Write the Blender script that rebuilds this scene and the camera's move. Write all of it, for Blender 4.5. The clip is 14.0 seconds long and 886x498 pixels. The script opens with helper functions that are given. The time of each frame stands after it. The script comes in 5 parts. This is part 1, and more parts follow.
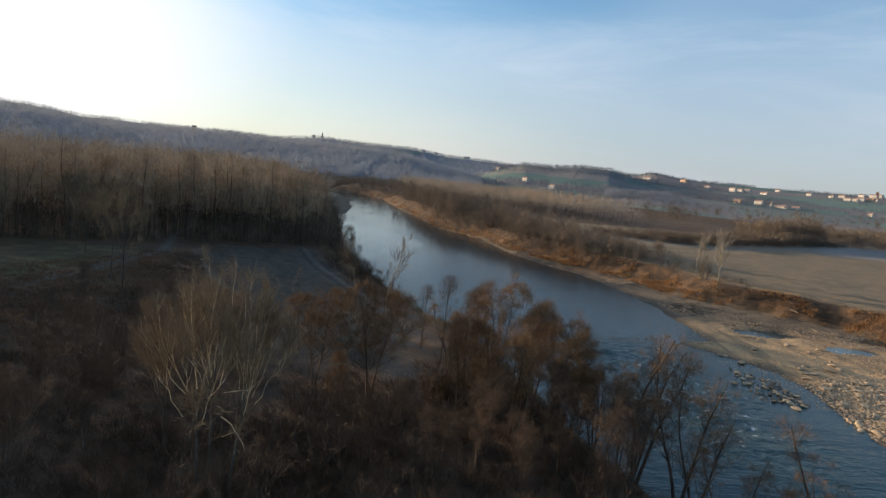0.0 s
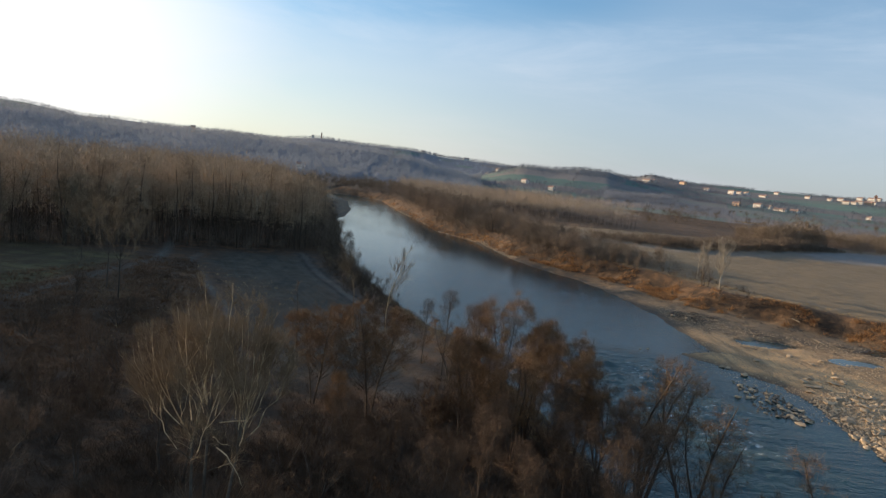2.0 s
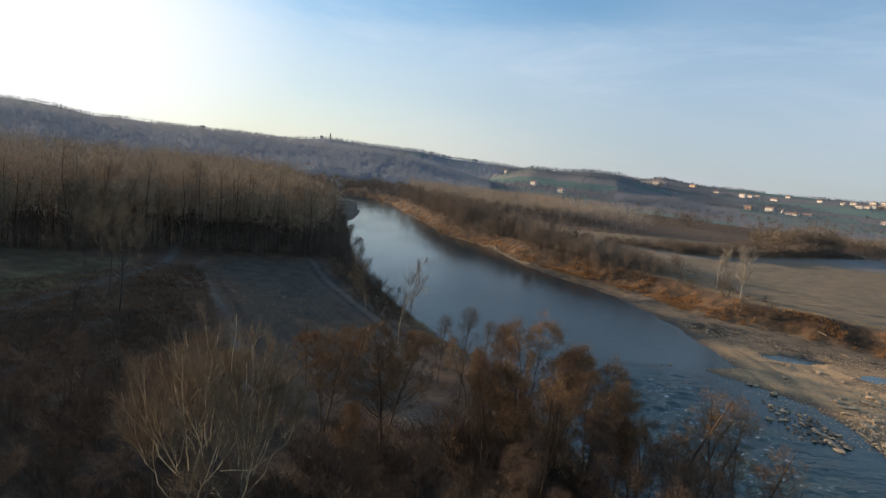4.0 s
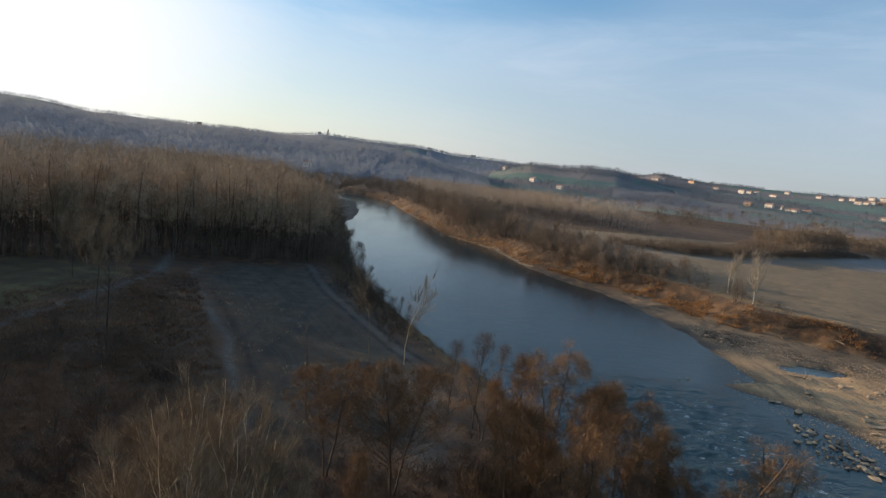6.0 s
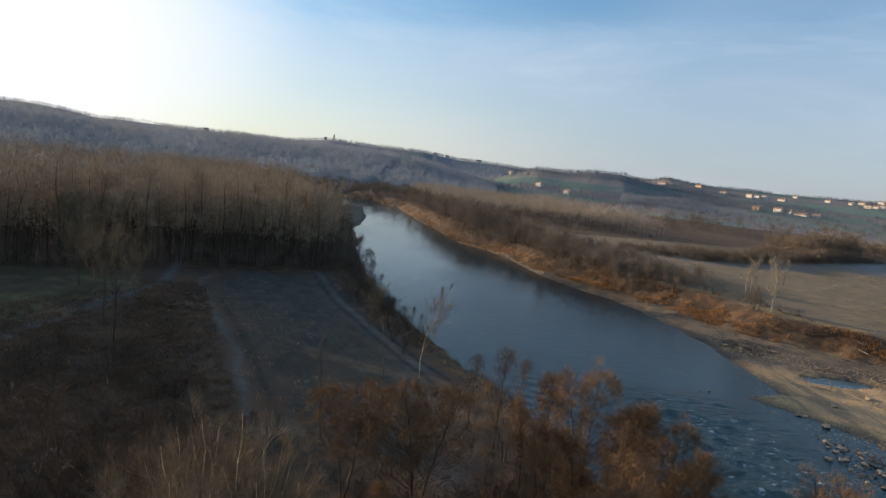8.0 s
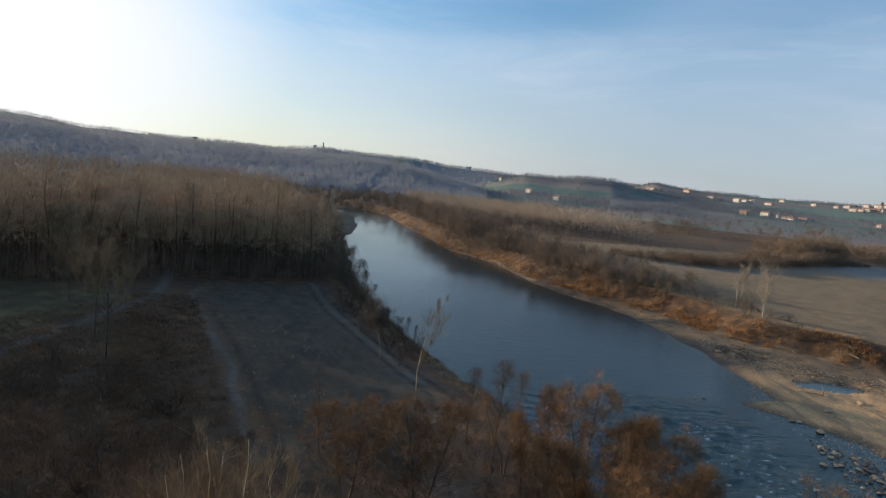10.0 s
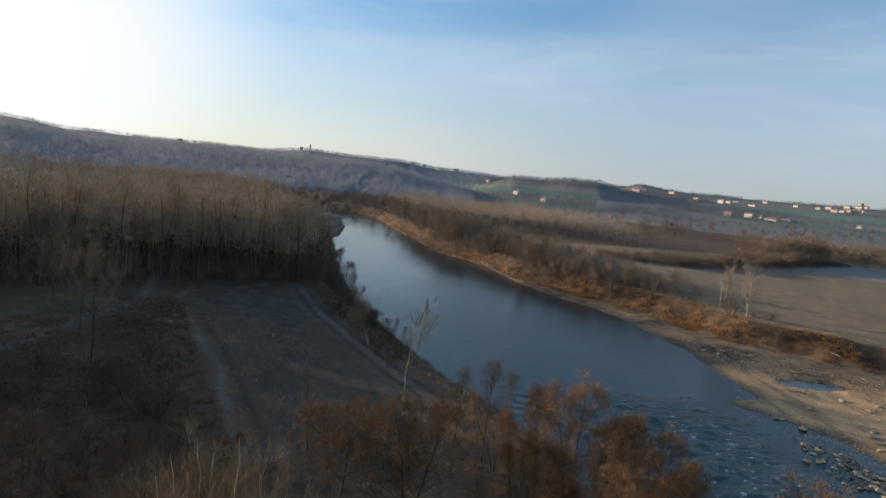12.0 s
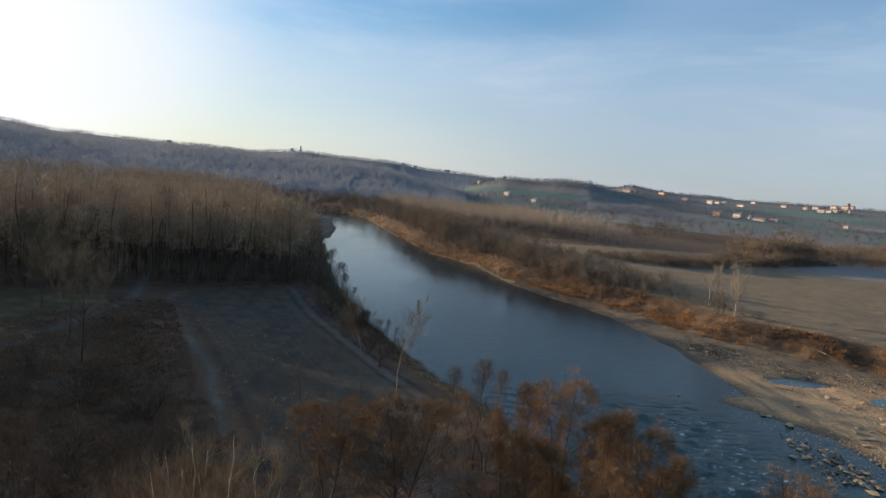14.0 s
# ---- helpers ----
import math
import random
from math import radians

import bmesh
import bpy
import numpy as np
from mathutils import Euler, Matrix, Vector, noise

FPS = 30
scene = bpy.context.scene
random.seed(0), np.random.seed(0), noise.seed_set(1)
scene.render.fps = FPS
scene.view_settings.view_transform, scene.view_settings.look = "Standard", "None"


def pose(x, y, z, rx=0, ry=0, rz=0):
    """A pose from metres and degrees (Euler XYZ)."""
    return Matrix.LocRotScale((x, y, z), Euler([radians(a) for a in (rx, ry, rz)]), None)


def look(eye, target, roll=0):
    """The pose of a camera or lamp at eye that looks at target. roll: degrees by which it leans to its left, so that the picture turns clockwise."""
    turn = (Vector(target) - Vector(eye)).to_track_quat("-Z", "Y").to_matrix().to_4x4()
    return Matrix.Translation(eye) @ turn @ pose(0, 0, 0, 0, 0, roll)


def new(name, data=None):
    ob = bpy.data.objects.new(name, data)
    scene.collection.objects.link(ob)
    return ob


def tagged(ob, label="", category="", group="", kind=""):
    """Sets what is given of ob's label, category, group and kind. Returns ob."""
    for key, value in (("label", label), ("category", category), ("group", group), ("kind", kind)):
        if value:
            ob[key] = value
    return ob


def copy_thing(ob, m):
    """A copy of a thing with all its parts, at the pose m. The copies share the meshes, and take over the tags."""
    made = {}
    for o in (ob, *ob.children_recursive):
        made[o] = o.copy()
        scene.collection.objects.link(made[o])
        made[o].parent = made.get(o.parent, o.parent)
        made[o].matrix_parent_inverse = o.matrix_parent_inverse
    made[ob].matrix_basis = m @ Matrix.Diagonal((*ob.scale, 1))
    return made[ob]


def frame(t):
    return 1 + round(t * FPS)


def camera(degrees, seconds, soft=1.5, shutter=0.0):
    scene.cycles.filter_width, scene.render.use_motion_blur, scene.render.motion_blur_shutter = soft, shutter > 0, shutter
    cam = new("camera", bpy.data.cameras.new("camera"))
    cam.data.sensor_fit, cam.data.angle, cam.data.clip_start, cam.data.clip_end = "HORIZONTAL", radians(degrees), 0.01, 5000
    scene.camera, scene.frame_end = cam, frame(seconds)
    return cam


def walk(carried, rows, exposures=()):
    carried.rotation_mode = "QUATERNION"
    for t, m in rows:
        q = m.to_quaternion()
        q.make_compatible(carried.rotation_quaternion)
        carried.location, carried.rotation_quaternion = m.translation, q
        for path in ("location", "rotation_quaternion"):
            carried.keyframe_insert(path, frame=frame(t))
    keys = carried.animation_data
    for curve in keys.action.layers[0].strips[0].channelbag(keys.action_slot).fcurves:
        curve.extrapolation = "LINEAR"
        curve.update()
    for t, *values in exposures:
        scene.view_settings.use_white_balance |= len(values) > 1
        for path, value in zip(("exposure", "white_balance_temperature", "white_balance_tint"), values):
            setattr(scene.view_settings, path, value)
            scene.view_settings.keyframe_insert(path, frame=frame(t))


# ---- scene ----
cam = camera(76.0, 14.0, soft=1.3)
# seconds, place in metres, heading, pitch and roll in degrees
ROWS = [
    (0.0, 0.00, 0.00, 22.00, 0.00, -7.86, -5.77),
    (0.5, -0.05, 0.00, 22.28, 0.09, -7.84, -5.82),
    (1.0, -0.07, 0.12, 22.56, 0.22, -7.86, -6.01),
    (1.5, -0.18, 0.50, 22.84, -0.03, -7.73, -6.02),
    (2.0, -0.36, 1.03, 23.08, -0.10, -7.80, -6.08),
    (2.5, -0.63, 1.66, 23.26, -0.08, -7.68, -6.22),
    (5.0, -2.02, 6.39, 24.19, 1.04, -7.95, -6.40),
    (5.5, -2.37, 7.40, 24.58, 0.49, -8.10, -6.59),
    (6.0, -2.72, 8.46, 24.89, 0.49, -8.18, -6.34),
    (6.5, -3.11, 9.39, 25.08, 0.19, -7.80, -5.82),
    (7.0, -3.43, 10.06, 25.04, -0.19, -7.70, -6.01),
    (7.5, -3.64, 10.31, 24.94, 1.11, -7.84, -6.24),
    (10.0, -4.37, 10.48, 25.41, 0.01, -6.98, -5.70),
    (10.5, -4.39, 10.38, 25.44, -0.30, -6.88, -5.69),
    (11.0, -4.40, 10.40, 25.38, -0.70, -6.76, -5.70),
    (11.5, -4.44, 10.35, 25.36, -0.97, -6.71, -5.71),
    (12.0, -4.41, 10.24, 25.38, -1.25, -6.66, -5.64),
    (12.5, -4.44, 10.12, 25.42, -1.51, -6.59, -5.57),
    (13.0, -4.41, 10.01, 25.38, -1.75, -6.54, -5.60),
    (13.5, -4.38, 9.95, 25.35, -2.00, -6.46, -5.57),
    (14.0, -4.39, 9.85, 25.32, -2.15, -6.45, -5.52),
]
walk(cam, [(t, pose(x, y, z, 90 + pitch, roll, yaw)) for t, x, y, z, yaw, pitch, roll in ROWS],
     [(0.0, 0.71, 6000, 11), (2.5, 0.69, 6000, 11), (7.5, 0.62, 5900, 11), (14.0, 0.59, 5880, 11)])

# ---------------------------------------------------------------- daylight
SUN_AZ = radians(-61.0)      # from +y towards -x
SUN_EL = radians(9.4)
SUN_WAY = Vector((math.sin(SUN_AZ) * math.cos(SUN_EL), math.cos(SUN_AZ) * math.cos(SUN_EL), math.sin(SUN_EL)))

sun_data = bpy.data.lights.new("sun", "SUN")
sun_data.energy, sun_data.angle, sun_data.color = 5.0, radians(0.6), (1.0, 0.735, 0.455)
sun = new("sun", sun_data)
sun.matrix_world = look(SUN_WAY * 100, (0, 0, 0))

world = bpy.data.worlds.new("winter_sky")
scene.world = world
world.use_nodes = True
wn, wl = world.node_tree.nodes, world.node_tree.links
wn.clear()
sky = wn.new("ShaderNodeTexSky")
sky.sky_type = "NISHITA"
sky.sun_disc = False
sky.sun_elevation, sky.sun_rotation = SUN_EL, SUN_AZ
sky.altitude, sky.air_density, sky.dust_density, sky.ozone_density = 150, 1.0, 0.8, 1.9
tc = wn.new("ShaderNodeTexCoord")
sep = wn.new("ShaderNodeSeparateXYZ")
wl.new(tc.outputs["Generated"], sep.inputs["Vector"])


def sky_mix(fac, a, b, blend="MIX"):
    n = wn.new("ShaderNodeMix")
    n.data_type, n.blend_type = "RGBA", blend
    for key, v in (("Factor", fac), ("A", a), ("B", b)):
        if isinstance(v, bpy.types.NodeSocket):
            wl.new(v, n.inputs[key])
        else:
            n.inputs[key].default_value = v if key == "Factor" else (*v, 1)
    return n.outputs["Result"]


def sky_range(value, lo, hi, a, b):
    n = wn.new("ShaderNodeMapRange")
    n.interpolation_type = "SMOOTHSTEP"
    for key, v in (("From Min", lo), ("From Max", hi), ("To Min", a), ("To Max", b)):
        n.inputs[key].default_value = v
    wl.new(value, n.inputs["Value"])
    return n.outputs["Result"]


def sky_cloud(scale, stretch, turn, detail, rough):
    mp = wn.new("ShaderNodeMapping")
    mp.inputs["Rotation"].default_value = [radians(a) for a in turn]
    mp.inputs["Scale"].default_value = stretch
    wl.new(tc.outputs["Generated"], mp.inputs["Vector"])
    n = wn.new("ShaderNodeTexNoise")
    n.inputs["Scale"].default_value, n.inputs["Detail"].default_value, n.inputs["Roughness"].default_value = scale, detail, rough
    n.inputs["Distortion"].default_value = 0.5
    wl.new(mp.outputs["Vector"], n.inputs["Vector"])
    return n.outputs["Fac"]


def near_sun(squash, lo, hi):
    """0 to 1 towards the sun, over a flattened disc of sky."""
    flat = wn.new("ShaderNodeVectorMath")
    flat.operation = "MULTIPLY"
    flat.inputs[1].default_value = (1.0, 1.0, squash)
    level = wn.new("ShaderNodeVectorMath")
    level.operation = "NORMALIZE"
    aim = wn.new("ShaderNodeVectorMath")
    aim.operation = "DOT_PRODUCT"
    aim.inputs[1].default_value = Vector((SUN_WAY.x, SUN_WAY.y, SUN_WAY.z * squash)).normalized()
    wl.new(tc.outputs["Generated"], flat.inputs[0])
    wl.new(flat.outputs["Vector"], level.inputs[0])
    wl.new(level.outputs["Vector"], aim.inputs[0])
    return sky_range(aim.outputs["Value"], lo, hi, 0.0, 1.0)


# clear winter blue, then thin cirrus in soft wisps and a broad veil
air = sky_mix(1.0, sky.outputs["Color"], (0.63, 0.99, 1.13), "MULTIPLY")
wisps = sky_range(sky_cloud(1.6, (1.0, 2.2, 6.5), (0, -9, 24), 7.0, 0.62), 0.40, 0.78, 0.0, 0.34)
air = sky_mix(wisps, air, (5.0, 5.3, 5.5))
bank = sky_range(sky_cloud(0.9, (1.0, 1.5, 4.0), (0, -12, 10), 3.0, 0.5), 0.36, 0.66, 0.0, 0.26)
air = sky_mix(bank, air, (4.8, 5.15, 5.35))
# valley haze that pales the sky towards the horizon, warm on the sun's side
low = sky_range(sep.outputs["Z"], 0.0, 0.34, 0.70, 0.0)
air = sky_mix(low, air, sky_mix(near_sun(1.0, 0.12, 0.86), (3.25, 3.08, 3.15), (6.0, 5.05, 4.1)))
# bright aureole of thin cloud round the sun
air = sky_mix(near_sun(2.2, 0.71, 0.92), air, (6.6, 6.2, 5.75))
back = wn.new("ShaderNodeBackground")
back.inputs["Strength"].default_value = 0.108
wout = wn.new("ShaderNodeOutputWorld")
wl.new(air, back.inputs["Color"])
wl.new(back.outputs["Background"], wout.inputs["Surface"])


# ---------------------------------------------------------------- materials
def material(name, rough=0.9, metal=0.0):
    m = bpy.data.materials.new(name)
    m.use_nodes = True
    b = m.node_tree.nodes["Principled BSDF"]
    b.inputs["Roughness"].default_value, b.inputs["Metallic"].default_value = rough, metal
    b.inputs["Specular IOR Level"].default_value = 0.25
    return m, m.node_tree.nodes, m.node_tree.links, b


def noise_node(nodes, links, scale, detail=4.0, vector=None, rough=0.6):
    n = nodes.new("ShaderNodeTexNoise")
    n.inputs["Scale"].default_value, n.inputs["Detail"].default_value, n.inputs["Roughness"].default_value = scale, detail, rough
    if vector is not None:
        links.new(vector, n.inputs["Vector"])
    return n.outputs["Fac"]


def ramp_node(nodes, links, fac, stops):
    r = nodes.new("ShaderNodeValToRGB")
    e = r.color_ramp.elements
    while len(e) < len(stops):
        e.new(0.5)
    for el, (pos, col) in zip(e, stops):
        el.position, el.color = pos, (*col, 1)
    links.new(fac, r.inputs["Fac"])
    return r.outputs["Color"]


def mix_node(nodes, links, fac, a, b, blend="MIX"):
    n = nodes.new("ShaderNodeMix")
    n.data_type, n.blend_type = "RGBA", blend
    for key, v in (("Factor", fac), ("A", a), ("B", b)):
        if isinstance(v, bpy.types.NodeSocket):
            links.new(v, n.inputs[key])
        elif key == "Factor":
            n.inputs[key].default_value = v
        else:
            n.inputs[key].default_value = (*v, 1)
    return n.outputs["Result"]


def math_node(nodes, links, op, a, b=0.0):
    n = nodes.new("ShaderNodeMath")
    n.operation = op
    for k, v in enumerate((a, b)):
        if isinstance(v, bpy.types.NodeSocket):
            links.new(v, n.inputs[k])
        else:
            n.inputs[k].default_value = v
    return n.outputs[0]


def bump_node(nodes, links, height, bsdf, strength, distance):
    n = nodes.new("ShaderNodeBump")
    n.inputs["Strength"].default_value, n.inputs["Distance"].default_value = strength, distance
    links.new(height, n.inputs["Height"])
    links.new(n.outputs["Normal"], bsdf.inputs["Normal"])


def bark(name, dark, light, scale=2.5, rough=0.85, vary=0.5):
    """Bark or twig: two tones along the stem, each tree a little different."""
    m, n, l, b = material(name, rough)
    pos = n.new("ShaderNodeNewGeometry").outputs["Position"]
    f = noise_node(n, l, scale, 5.0, pos)
    c = ramp_node(n, l, f, [(0.3, dark), (0.7, light)])
    rnd = n.new("ShaderNodeObjectInfo").outputs["Random"]
    isl = n.new("ShaderNodeNewGeometry").outputs["Random Per Island"]
    v = math_node(n, l, "MULTIPLY_ADD", rnd, 0.5)
    v.node.inputs[2].default_value = 0.72
    v2 = math_node(n, l, "MULTIPLY_ADD", isl, vary)
    v2.node.inputs[2].default_value = 1.0 - vary / 2
    hsv = n.new("ShaderNodeHueSaturation")
    l.new(c, hsv.inputs["Color"])
    l.new(math_node(n, l, "MULTIPLY", v, v2), hsv.inputs["Value"])
    l.new(hsv.outputs["Color"], b.inputs["Base Color"])
    return m


M_BARK = bark("grey_brown_bark", (0.05, 0.038, 0.028), (0.13, 0.10, 0.075))
M_TWIG = bark("brown_twigs", (0.13, 0.088, 0.056), (0.25, 0.17, 0.11), 0.6)
M_WOODTWIG = bark("woodland_twigs", (0.25, 0.18, 0.113), (0.445, 0.328, 0.207), 0.15)
M_PALEBARK = bark("pale_poplar_bark", (0.24, 0.20, 0.145), (0.56, 0.48, 0.355), 1.5)
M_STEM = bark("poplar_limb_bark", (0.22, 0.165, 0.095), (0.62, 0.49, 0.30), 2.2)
M_ASPENTWIG = bark("aspen_twigs", (0.27, 0.225, 0.165), (0.50, 0.43, 0.325), 0.8)
# trunk grey darkened in place of the shade on the lower trunks
M_GREYBARK = bark("grey_poplar_trunk_dark_for_shade", (0.075, 0.063, 0.048), (0.165, 0.14, 0.107), 1.8)
M_PALETWIG = bark("pale_poplar_twigs", (0.125, 0.09, 0.052), (0.25, 0.185, 0.112), 0.6)
M_RUST = bark("rust_willow_twigs", (0.10, 0.057, 0.027), (0.225, 0.131, 0.06), 0.5)
M_RUSTBARK = bark("willow_bark", (0.05, 0.035, 0.024), (0.11, 0.076, 0.05))
M_DARKTWIG = bark("dark_shrub_twigs", (0.062, 0.040, 0.025), (0.135, 0.088, 0.054), 0.4)
M_BRAMBLE = bark("tawny_bramble", (0.098, 0.075, 0.053), (0.208, 0.162, 0.116), 0.3)
M_BANKTWIG = bark("grey_brown_bank_twigs", (0.108, 0.081, 0.058), (0.23, 0.174, 0.124), 0.3)

# dark tone that puts the woods' inner shade into undergrowth and trunks
M_UNDER = bark("undergrowth_twigs_dark_for_shade", (0.045, 0.033, 0.024), (0.10, 0.072, 0.05), 0.3)
M_THICKET = bark("brown_thicket_twigs", (0.085, 0.062, 0.043), (0.18, 0.132, 0.09), 0.3)
M_PLANT = bark("plantation_twigs", (0.255, 0.198, 0.14), (0.42, 0.33, 0.236), 0.08)


def dry_leaf(name, dark, light, scale, through_share, vary=0.5):
    """Dead reed or grass: thin blades that let part of the sun through."""
    m = bark(name, dark, light, scale, vary=vary)
    n, l = m.node_tree.nodes, m.node_tree.links
    b = n["Principled BSDF"]
    back_lit = n.new("ShaderNodeBsdfTranslucent")
    l.new(b.inputs["Base Color"].links[0].from_socket, back_lit.inputs["Color"])
    both = n.new("ShaderNodeMixShader")
    both.inputs["Fac"].default_value = through_share
    l.new(b.outputs["BSDF"], both.inputs[1])
    l.new(back_lit.outputs["BSDF"], both.inputs[2])
    l.new(both.outputs["Shader"], n["Material Output"].inputs["Surface"])
    return m


M_REED = dry_leaf("dead_reeds", (0.155, 0.078, 0.032), (0.43, 0.25, 0.11), 0.5, 0.35)
M_BRACKEN = dry_leaf("dead_bracken", (0.112, 0.066, 0.037), (0.275, 0.16, 0.085), 0.12, 0.25)
M_STRAW = dry_leaf("straw_grass", (0.24, 0.17, 0.085), (0.44, 0.33, 0.175), 0.3, 0.45)
# distance haze is put into these two pale bluish twig colours
M_HILLTREE = dry_leaf("haze_tinted_woodland", (0.29, 0.315, 0.345), (0.43, 0.452, 0.482), 0.02, 0.35, 0.1)
M_FARMTREE = dry_leaf("haze_tinted_hedge_trees", (0.14, 0.152, 0.18), (0.25, 0.265, 0.295), 0.02, 0.3, 0.3)
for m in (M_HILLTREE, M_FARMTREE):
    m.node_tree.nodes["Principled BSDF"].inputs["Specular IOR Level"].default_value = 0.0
M_DRIFT = bark("bleached_driftwood", (0.11, 0.092, 0.07), (0.23, 0.195, 0.15), 3.0)


def ground_material():
    m, n, l, b = material("valley_ground", 0.95)
    pos = n.new("ShaderNodeNewGeometry").outputs["Position"]
    a1 = n.new("ShaderNodeAttribute")
    a1.attribute_name = "cover"
    a2 = n.new("ShaderNodeAttribute")
    a2.attribute_name = "cover_b"
    a3 = n.new("ShaderNodeAttribute")
    a3.attribute_name = "wooded"
    s1 = n.new("ShaderNodeSeparateColor")
    s2 = n.new("ShaderNodeSeparateColor")
    l.new(a1.outputs["Color"], s1.inputs["Color"])
    l.new(a2.outputs["Color"], s2.inputs["Color"])
    def spread(f, lo=0.36, hi=0.64):
        r = n.new("ShaderNodeMapRange")
        r.inputs["From Min"].default_value, r.inputs["From Max"].default_value = lo, hi
        l.new(f, r.inputs["Value"])
        return r.outputs["Result"]

    big, mid, fine = (spread(noise_node(n, l, s, 7.0, pos, 0.65)) for s in (0.045, 0.35, 3.2))
    smap = n.new("ShaderNodeMapping")
    smap.inputs["Rotation"].default_value, smap.inputs["Scale"].default_value = (0, 0, radians(28)), (1.0, 0.16, 1.0)
    l.new(pos, smap.inputs["Vector"])
    streak = spread(noise_node(n, l, 0.4, 6.0, smap.outputs["Vector"], 0.65))
    stone = noise_node(n, l, 9.0, 3.0, pos)
    # leaf litter and rough winter grass
    base = mix_node(n, l, big, (0.06, 0.043, 0.030), (0.112, 0.078, 0.052))
    base = mix_node(n, l, ramp_node(n, l, mid, [(0.45, (0, 0, 0)), (0.85, (1, 1, 1))]), base, (0.135, 0.078, 0.042))
    # frosted, grazed field
    field = mix_node(n, l, mid, (0.050, 0.047, 0.036), (0.105, 0.090, 0.066))
    field = mix_node(n, l, ramp_node(n, l, math_node(n, l, 'MULTIPLY', big, fine), [(0.22, (0, 0, 0)), (0.5, (0.9, 0.9, 0.9))]), field, (0.105, 0.062, 0.034))
    field = mix_node(n, l, ramp_node(n, l, streak, [(0.45, (0, 0, 0)), (0.9, (0.6, 0.6, 0.6))]), field, (0.040, 0.043, 0.039))
    rows = n.new("ShaderNodeMapping")
    rows.vector_type = "TEXTURE"
    rows.inputs["Rotation"].default_value, rows.inputs["Scale"].default_value = (0, 0, radians(27)), (1.0, 26.0, 1.0)
    l.new(pos, rows.inputs["Vector"])
    drill = spread(noise_node(n, l, 2.4, 4.0, rows.outputs["Vector"], 0.6))
    field = mix_node(n, l, ramp_node(n, l, drill, [(0.4, (0, 0, 0)), (0.95, (0.2, 0.2, 0.2))]), field, (0.135, 0.125, 0.10))
    col = mix_node(n, l, s1.outputs["Green"], base, field)
    # meadow
    grass = mix_node(n, l, mid, (0.062, 0.055, 0.030), (0.165, 0.145, 0.066))
    grass = mix_node(n, l, ramp_node(n, l, big, [(0.35, (0, 0, 0)), (0.75, (0.75, 0.75, 0.75))]), grass, (0.082, 0.056, 0.036))
    col = mix_node(n, l, s2.outputs["Green"], col, grass)
    # dirt tracks
    col = mix_node(n, l, s1.outputs["Blue"], col, mix_node(n, l, fine, (0.10, 0.10, 0.088), (0.19, 0.185, 0.165)))
    # gravel
    grav = mix_node(n, l, ramp_node(n, l, stone, [(0.3, (0, 0, 0)), (0.7, (1, 1, 1))]), (0.40, 0.255, 0.130), (0.66, 0.455, 0.245))
    grav = mix_node(n, l, ramp_node(n, l, streak, [(0.4, (0, 0, 0)), (0.8, (0.65, 0.65, 0.65))]), grav, (0.20, 0.15, 0.095))
    grav = mix_node(n, l, ramp_node(n, l, math_node(n, l, 'MULTIPLY', big, mid), [(0.3, (0, 0, 0)), (0.55, (0.6, 0.6, 0.6))]), grav, (0.11, 0.088, 0.065))
    # silt and mud behind the shingle ridge
    a6 = n.new("ShaderNodeAttribute")
    a6.attribute_name = "silty"
    silt = mix_node(n, l, streak, (0.066, 0.057, 0.046), (0.15, 0.122, 0.088))
    grav = mix_node(n, l, math_node(n, l, "MULTIPLY", a6.outputs["Fac"], ramp_node(n, l, mid, [(0.3, (1, 1, 1)), (0.95, (0.5, 0.5, 0.5))])), grav, silt)
    col = mix_node(n, l, s1.outputs["Red"], col, grav)
    # bare tilled terrace
    tan = mix_node(n, l, mid, (0.170, 0.129, 0.078), (0.228, 0.176, 0.110))
    tan = mix_node(n, l, ramp_node(n, l, streak, [(0.30, (0, 0, 0)), (0.95, (0.45, 0.45, 0.45))]), tan, (0.20, 0.15, 0.098))
    col = mix_node(n, l, s2.outputs["Red"], col, tan)
    # trampled reed litter and ploughed soil
    a5 = n.new("ShaderNodeAttribute")
    a5.attribute_name = "reedy"
    col = mix_node(n, l, a5.outputs["Fac"], col, ramp_node(n, l, mid, [(0.1, (0.042, 0.029, 0.019)), (0.5, (0.088, 0.053, 0.029)), (0.9, (0.165, 0.102, 0.056))]))
    # wet wheel ruts, and frost in the shade
    a7 = n.new("ShaderNodeAttribute")
    a7.attribute_name = "rut"
    col = mix_node(n, l, math_node(n, l, "MULTIPLY", a7.outputs["Fac"], ramp_node(n, l, mid, [(0.1, (1, 1, 1)), (0.9, (0.45, 0.45, 0.45))])), col, (0.026, 0.023, 0.020))
    a8 = n.new("ShaderNodeAttribute")
    a8.attribute_name = "frost"
    col = mix_node(n, l, math_node(n, l, "MULTIPLY", a8.outputs["Fac"], ramp_node(n, l, streak, [(0.1, (0.9, 0.9, 0.9)), (0.9, (0.5, 0.5, 0.5))])), col, mix_node(n, l, fine, (0.21, 0.215, 0.228), (0.31, 0.315, 0.33)))
    # hill slopes, with distance haze mixed in as pale blue-grey
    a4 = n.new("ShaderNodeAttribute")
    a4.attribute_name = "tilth"
